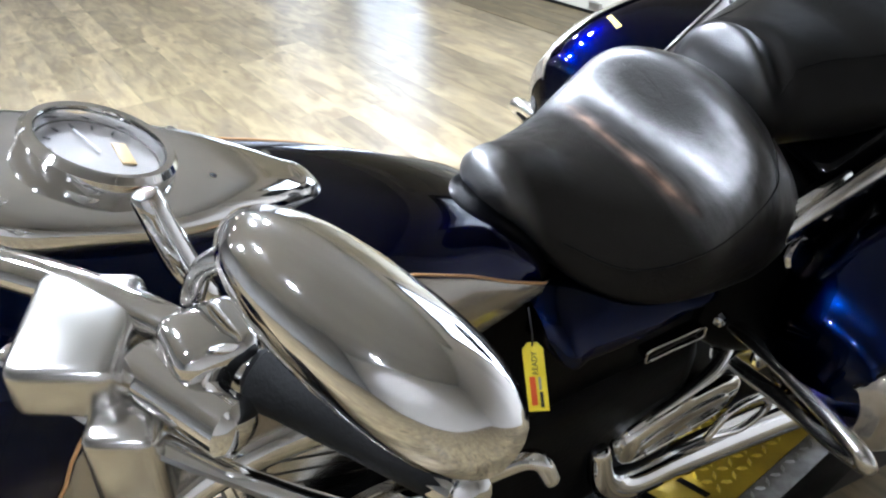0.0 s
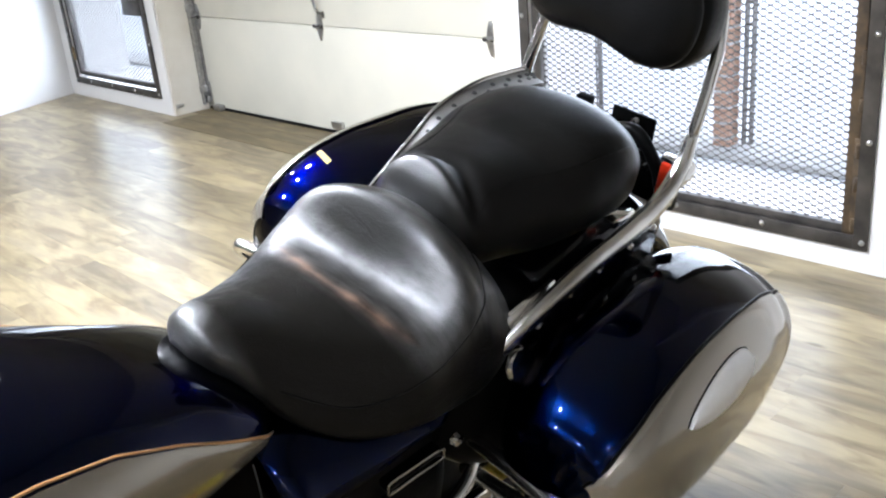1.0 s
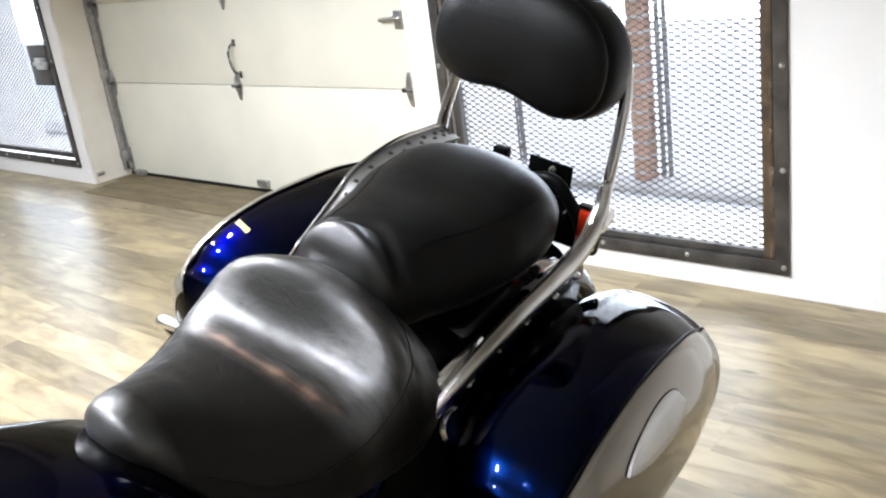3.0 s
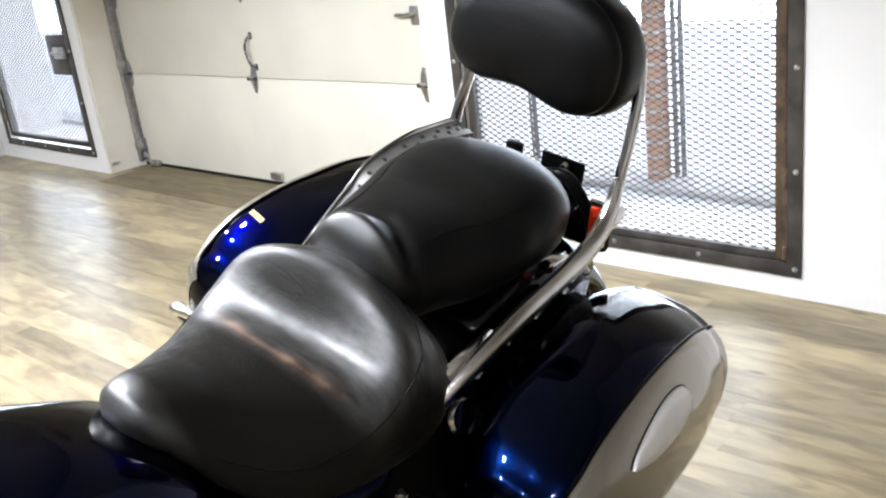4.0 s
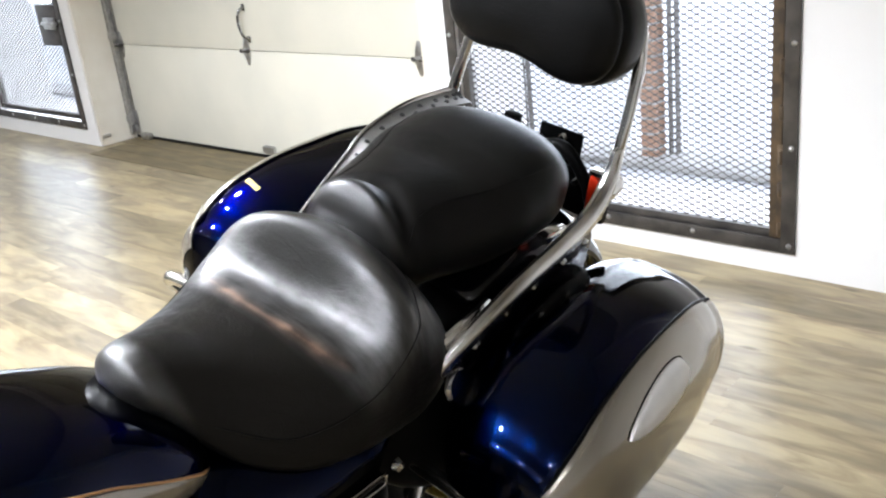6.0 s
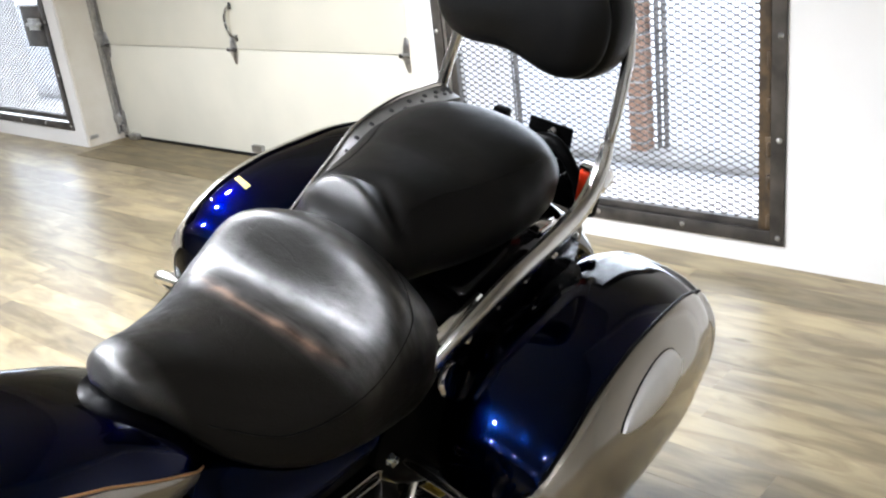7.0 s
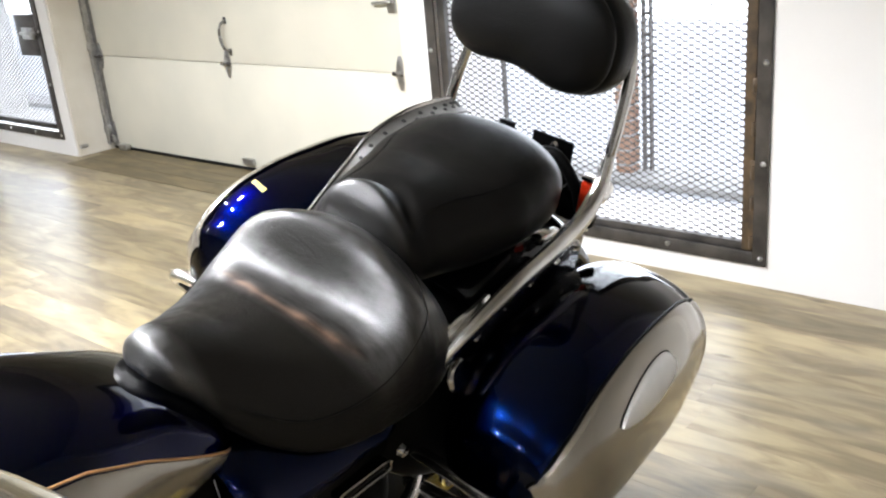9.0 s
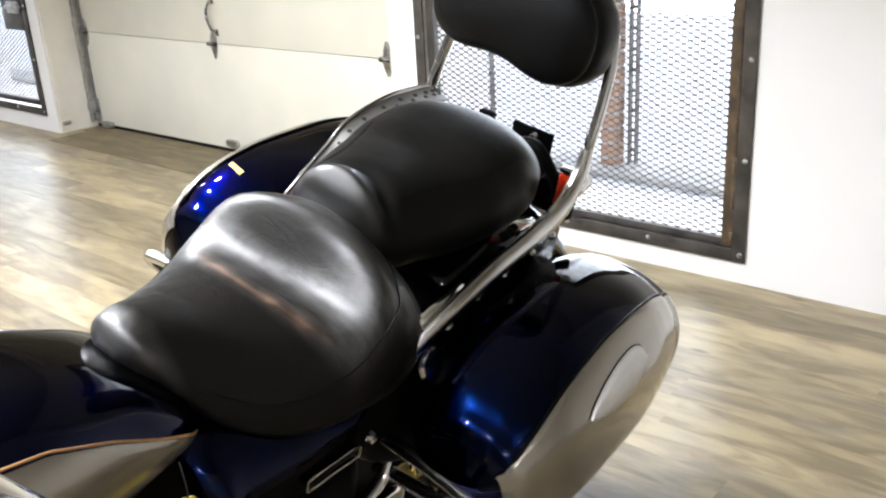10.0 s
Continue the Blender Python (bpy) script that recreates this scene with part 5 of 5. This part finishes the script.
# mirror: chrome teardrop shell
def mirror(s):
    rings = []
    n = 40
    prof = [(0.02, 1.0), (0.25, 0.97), (0.5, 0.87), (0.72, 0.68), (0.88, 0.44), (0.97, 0.18), (1.0, 0.0), (0.985, -0.10), (0.9, -0.12), (0.02, -0.12)]
    for r, h in prof:
        ring = []
        for a in np.linspace(0, 2 * math.pi, n, endpoint=False):
            c, q = math.cos(a), math.sin(a)
            ex = 0.0785 * r * math.copysign(abs(c) ** 0.85, c)
            ey = 0.031 * r * math.copysign(abs(q) ** 0.85, q) * (1 + 0.12 * c)
            ring.append((ex, ey, (0.046 if h > 0 else 0.018) * h))
        rings.append(ring)
    ax = Vector((0.137, 0.056, -0.040)).normalized()
    nm = Vector((0.60, -0.30, 0.48)).normalized()
    nm = (nm - nm.dot(ax) * ax).normalized()
    ay = nm.cross(ax)
    c = Vector((0.4745, -1.204, 1.411)) + 0.003 * ay
    m = Matrix(((ax.x, ay.x, nm.x, c.x), (ax.y, ay.y, nm.y, c.y), (ax.z, ay.z, nm.z, c.z), (0, 0, 0, 1)))
    bm = add_ring_mesh(bmesh.new(), [[m @ Vector(p) for p in ring] for ring in rings])
    if s < 0:
        for v in bm.verts:
            v.co.x = -v.co.x
    part("mirror", bm, chrome, bike, "chrome-backed teardrop mirror")


mirror(1)
mirror(-1)

# yellow tag on a tie
def facing(place, up, to):
    """A pose at place whose y runs along up and whose z turns towards a point."""
    y = Vector(up).normalized()
    z = Vector(to) - Vector(place)
    z = (z - z.dot(y) * y).normalized()
    x = y.cross(z)
    return Matrix(((x.x, y.x, z.x, place[0]), (x.y, y.y, z.y, place[1]), (x.z, y.z, z.z, place[2]), (0, 0, 0, 1)))


tag = thing("hang_tag", prism([(-0.0125, 0.036), (-0.006, 0.044), (0.006, 0.044), (0.0125, 0.036), (0.0125, -0.044), (-0.0125, -0.044)], 0.0012, Matrix(), 0.0002), tag_yellow, "yellow paper tag with black and red print hanging below the seat", "tag", m=facing((1.0994, 0.9417, 0.758), (-0.0162, 0.003, 0.0742), (1.9, 0.3, 1.2)))


def lettering(words, size, m, material, parent):
    """Flat letters of the built-in font as one mesh."""
    curve = bpy.data.curves.new("lettering", "FONT")
    curve.body, curve.size, curve.extrude, curve.align_x, curve.align_y = words, size, 0.0002, "CENTER", "CENTER"
    made = bpy.data.objects.new("lettering", curve)
    bm = bmesh.new()
    bm.from_mesh(made.to_mesh())
    made.to_mesh_clear()
    bpy.data.objects.remove(made)
    bpy.data.curves.remove(curve)
    bmesh.ops.transform(bm, matrix=m, verts=bm.verts)
    return part("lettering", bm, material, parent, smooth=False)


lettering("READY", 0.0095, pose(0.001, 0.018, 0.0015, 0, 0, 90), tag_black, tag)
for lo, hi, material in (((-0.0075, -0.036, 0.001), (-0.0005, 0.001, 0.0018), tag_red), ((0.003, -0.016, 0.001), (0.006, 0.0, 0.0018), tag_grey), ((0.003, -0.039, 0.001), (0.007, -0.019, 0.0018), tag_black)):
    part("print_bar", box(lo, hi), material, tag)
part("tie", tube([(0, 0.040, 0.001), (0.002, 0.055, 0.004), (0.0, 0.085, -0.004)], 0.001, 6), tag_black, tag)

# ---- another motorcycle parked far off ----
far_bike = thing("parked_motorcycle", None, None, "black parked motorcycle by the far wall", "motorcycle", m=pose(-7.11, 2.16, 0, 0, 0, 35))
fw = part("front_wheel", lathe([(0.05, -0.06), (0.06, 0), (0.05, 0.06)], 20, pose(0, 0, 0.31, 0, 90)), chrome, far_bike)
part("tyre", lathe([(0.20, -0.05), (0.26, -0.065), (0.30, -0.045), (0.31, 0), (0.30, 0.045), (0.26, 0.065), (0.20, 0.05)], 40, pose(0, 0, 0.31, 0, 90)), rubber, fw)
part("rim", lathe([(0.205, -0.05), (0.19, 0), (0.205, 0.05)], 40, pose(0, 0, 0.31, 0, 90)), chrome, fw)
for k in range(9):
    a = 2 * math.pi * k / 9
    part("spoke", tube([(0, 0.05 * math.cos(a), 0.31 + 0.05 * math.sin(a)), (0, 0.2 * math.cos(a), 0.31 + 0.2 * math.sin(a))], 0.008, 6), chrome, fw)
part("rear_wheel", lathe([(0.02, -0.06), (0.20, -0.06), (0.30, -0.05), (0.31, 0), (0.30, 0.05), (0.20, 0.06), (0.02, 0.06)], 40, pose(0, 1.55, 0.31, 0, 90)), rubber, far_bike)
for s in (1, -1):
    part("fork_leg", tube([(s * 0.10, 0, 0.31), (s * 0.10, 0.25, 0.95)], 0.025, 10), chrome, far_bike)
part("body", Hull([(0.2, 0, 0.08, 0.85, 0.7, 0.5, 2.2, 2.2), (0.4, 0, 0.17, 0.98, 0.75, 0.35, 2.4, 2.4), (0.8, 0, 0.16, 0.85, 0.65, 0.3, 2.4, 2.4), (1.3, 0, 0.15, 0.75, 0.6, 0.35, 2.4, 2.4), (1.8, 0, 0.08, 0.65, 0.55, 0.4, 2.2, 2.2)]).body(30, 32), black_metal, far_bike)
part("stand", tube([(0.12, 0.7, 0.35), (0.26, 0.75, 0.0)], 0.014, 8), black_metal, far_bike)

# ---- floor planks ----
PLANK_W, PLANK_L = 0.152, 1.22


def floor():
    ob = thing("floor", None, None, "pale tan and grey wood-look plank floor", "floor", kind="structure")
    rng = random.Random(4)
    near, far = [], []
    full = mesh_of(box((-PLANK_L / 2 + 0.0001, -PLANK_W / 2 + 0.0001, -0.006), (PLANK_L / 2 - 0.0001, PLANK_W / 2 - 0.0001, 0.0), 0.0004, seg=1), "plank", False)
    full.materials.append(plank_mat)
    rows = int(8.05 / PLANK_W)
    for r in range(rows):
        y = BACK_Y - 0.14 - (r + 0.5) * PLANK_W
        x = -9.2 - rng.random() * PLANK_L
        while x < 4.6 + PLANK_L:
            cx = x + PLANK_L / 2
            if y > -0.4 and -7.0 < cx < 2.4 and len(near) < 300:
                near.append((cx, y))
            elif -9.9 < cx < 5.2:
                far.append((cx, y))
            x += PLANK_L
    for cx, y in near:
        o = new("plank", full)
        o.parent = ob
        o.location = (cx, y, 0)
    verts, faces = [], []
    for cx, y in far:
        a, b = max(cx - PLANK_L / 2 + 0.001, -9.19), min(cx + PLANK_L / 2 - 0.001, 4.59)
        if b <= a:
            continue
        k = len(verts)
        verts += [(a, y - PLANK_W / 2 + 0.001, 0), (b, y - PLANK_W / 2 + 0.001, 0), (b, y + PLANK_W / 2 - 0.001, 0), (a, y + PLANK_W / 2 - 0.001, 0)]
        verts += [(p[0], p[1], -0.006) for p in verts[k:k + 4]]
        faces += [(k, k + 1, k + 2, k + 3), (k, k + 4, k + 5, k + 1), (k + 1, k + 5, k + 6, k + 2), (k + 2, k + 6, k + 7, k + 3), (k + 3, k + 7, k + 4, k)]
    me = bpy.data.meshes.new("far_planks")
    me.from_pydata(verts, [], faces)
    me.materials.append(plank_mat)
    o = new("far_planks", me)
    o.parent = ob
    tagged(o, kind="stuff")
    thr = thing("threshold", None, None, "darker worn planks in front of the garage door", "threshold", kind="structure")
    me = mesh_of(box((-0.785, -0.073, 0.001), (0.785, 0.073, 0.004), 0.001, seg=1), "plank", False)
    me.materials.append(plank_dark)
    for j in range(3):
        for i in range(2):
            o = new("plank", me)
            o.parent = thr
            o.location = (-3.42 - 0.06 * (j == 0) + 1.572 * i, 3.855 - 0.148 * j, 0)


floor()
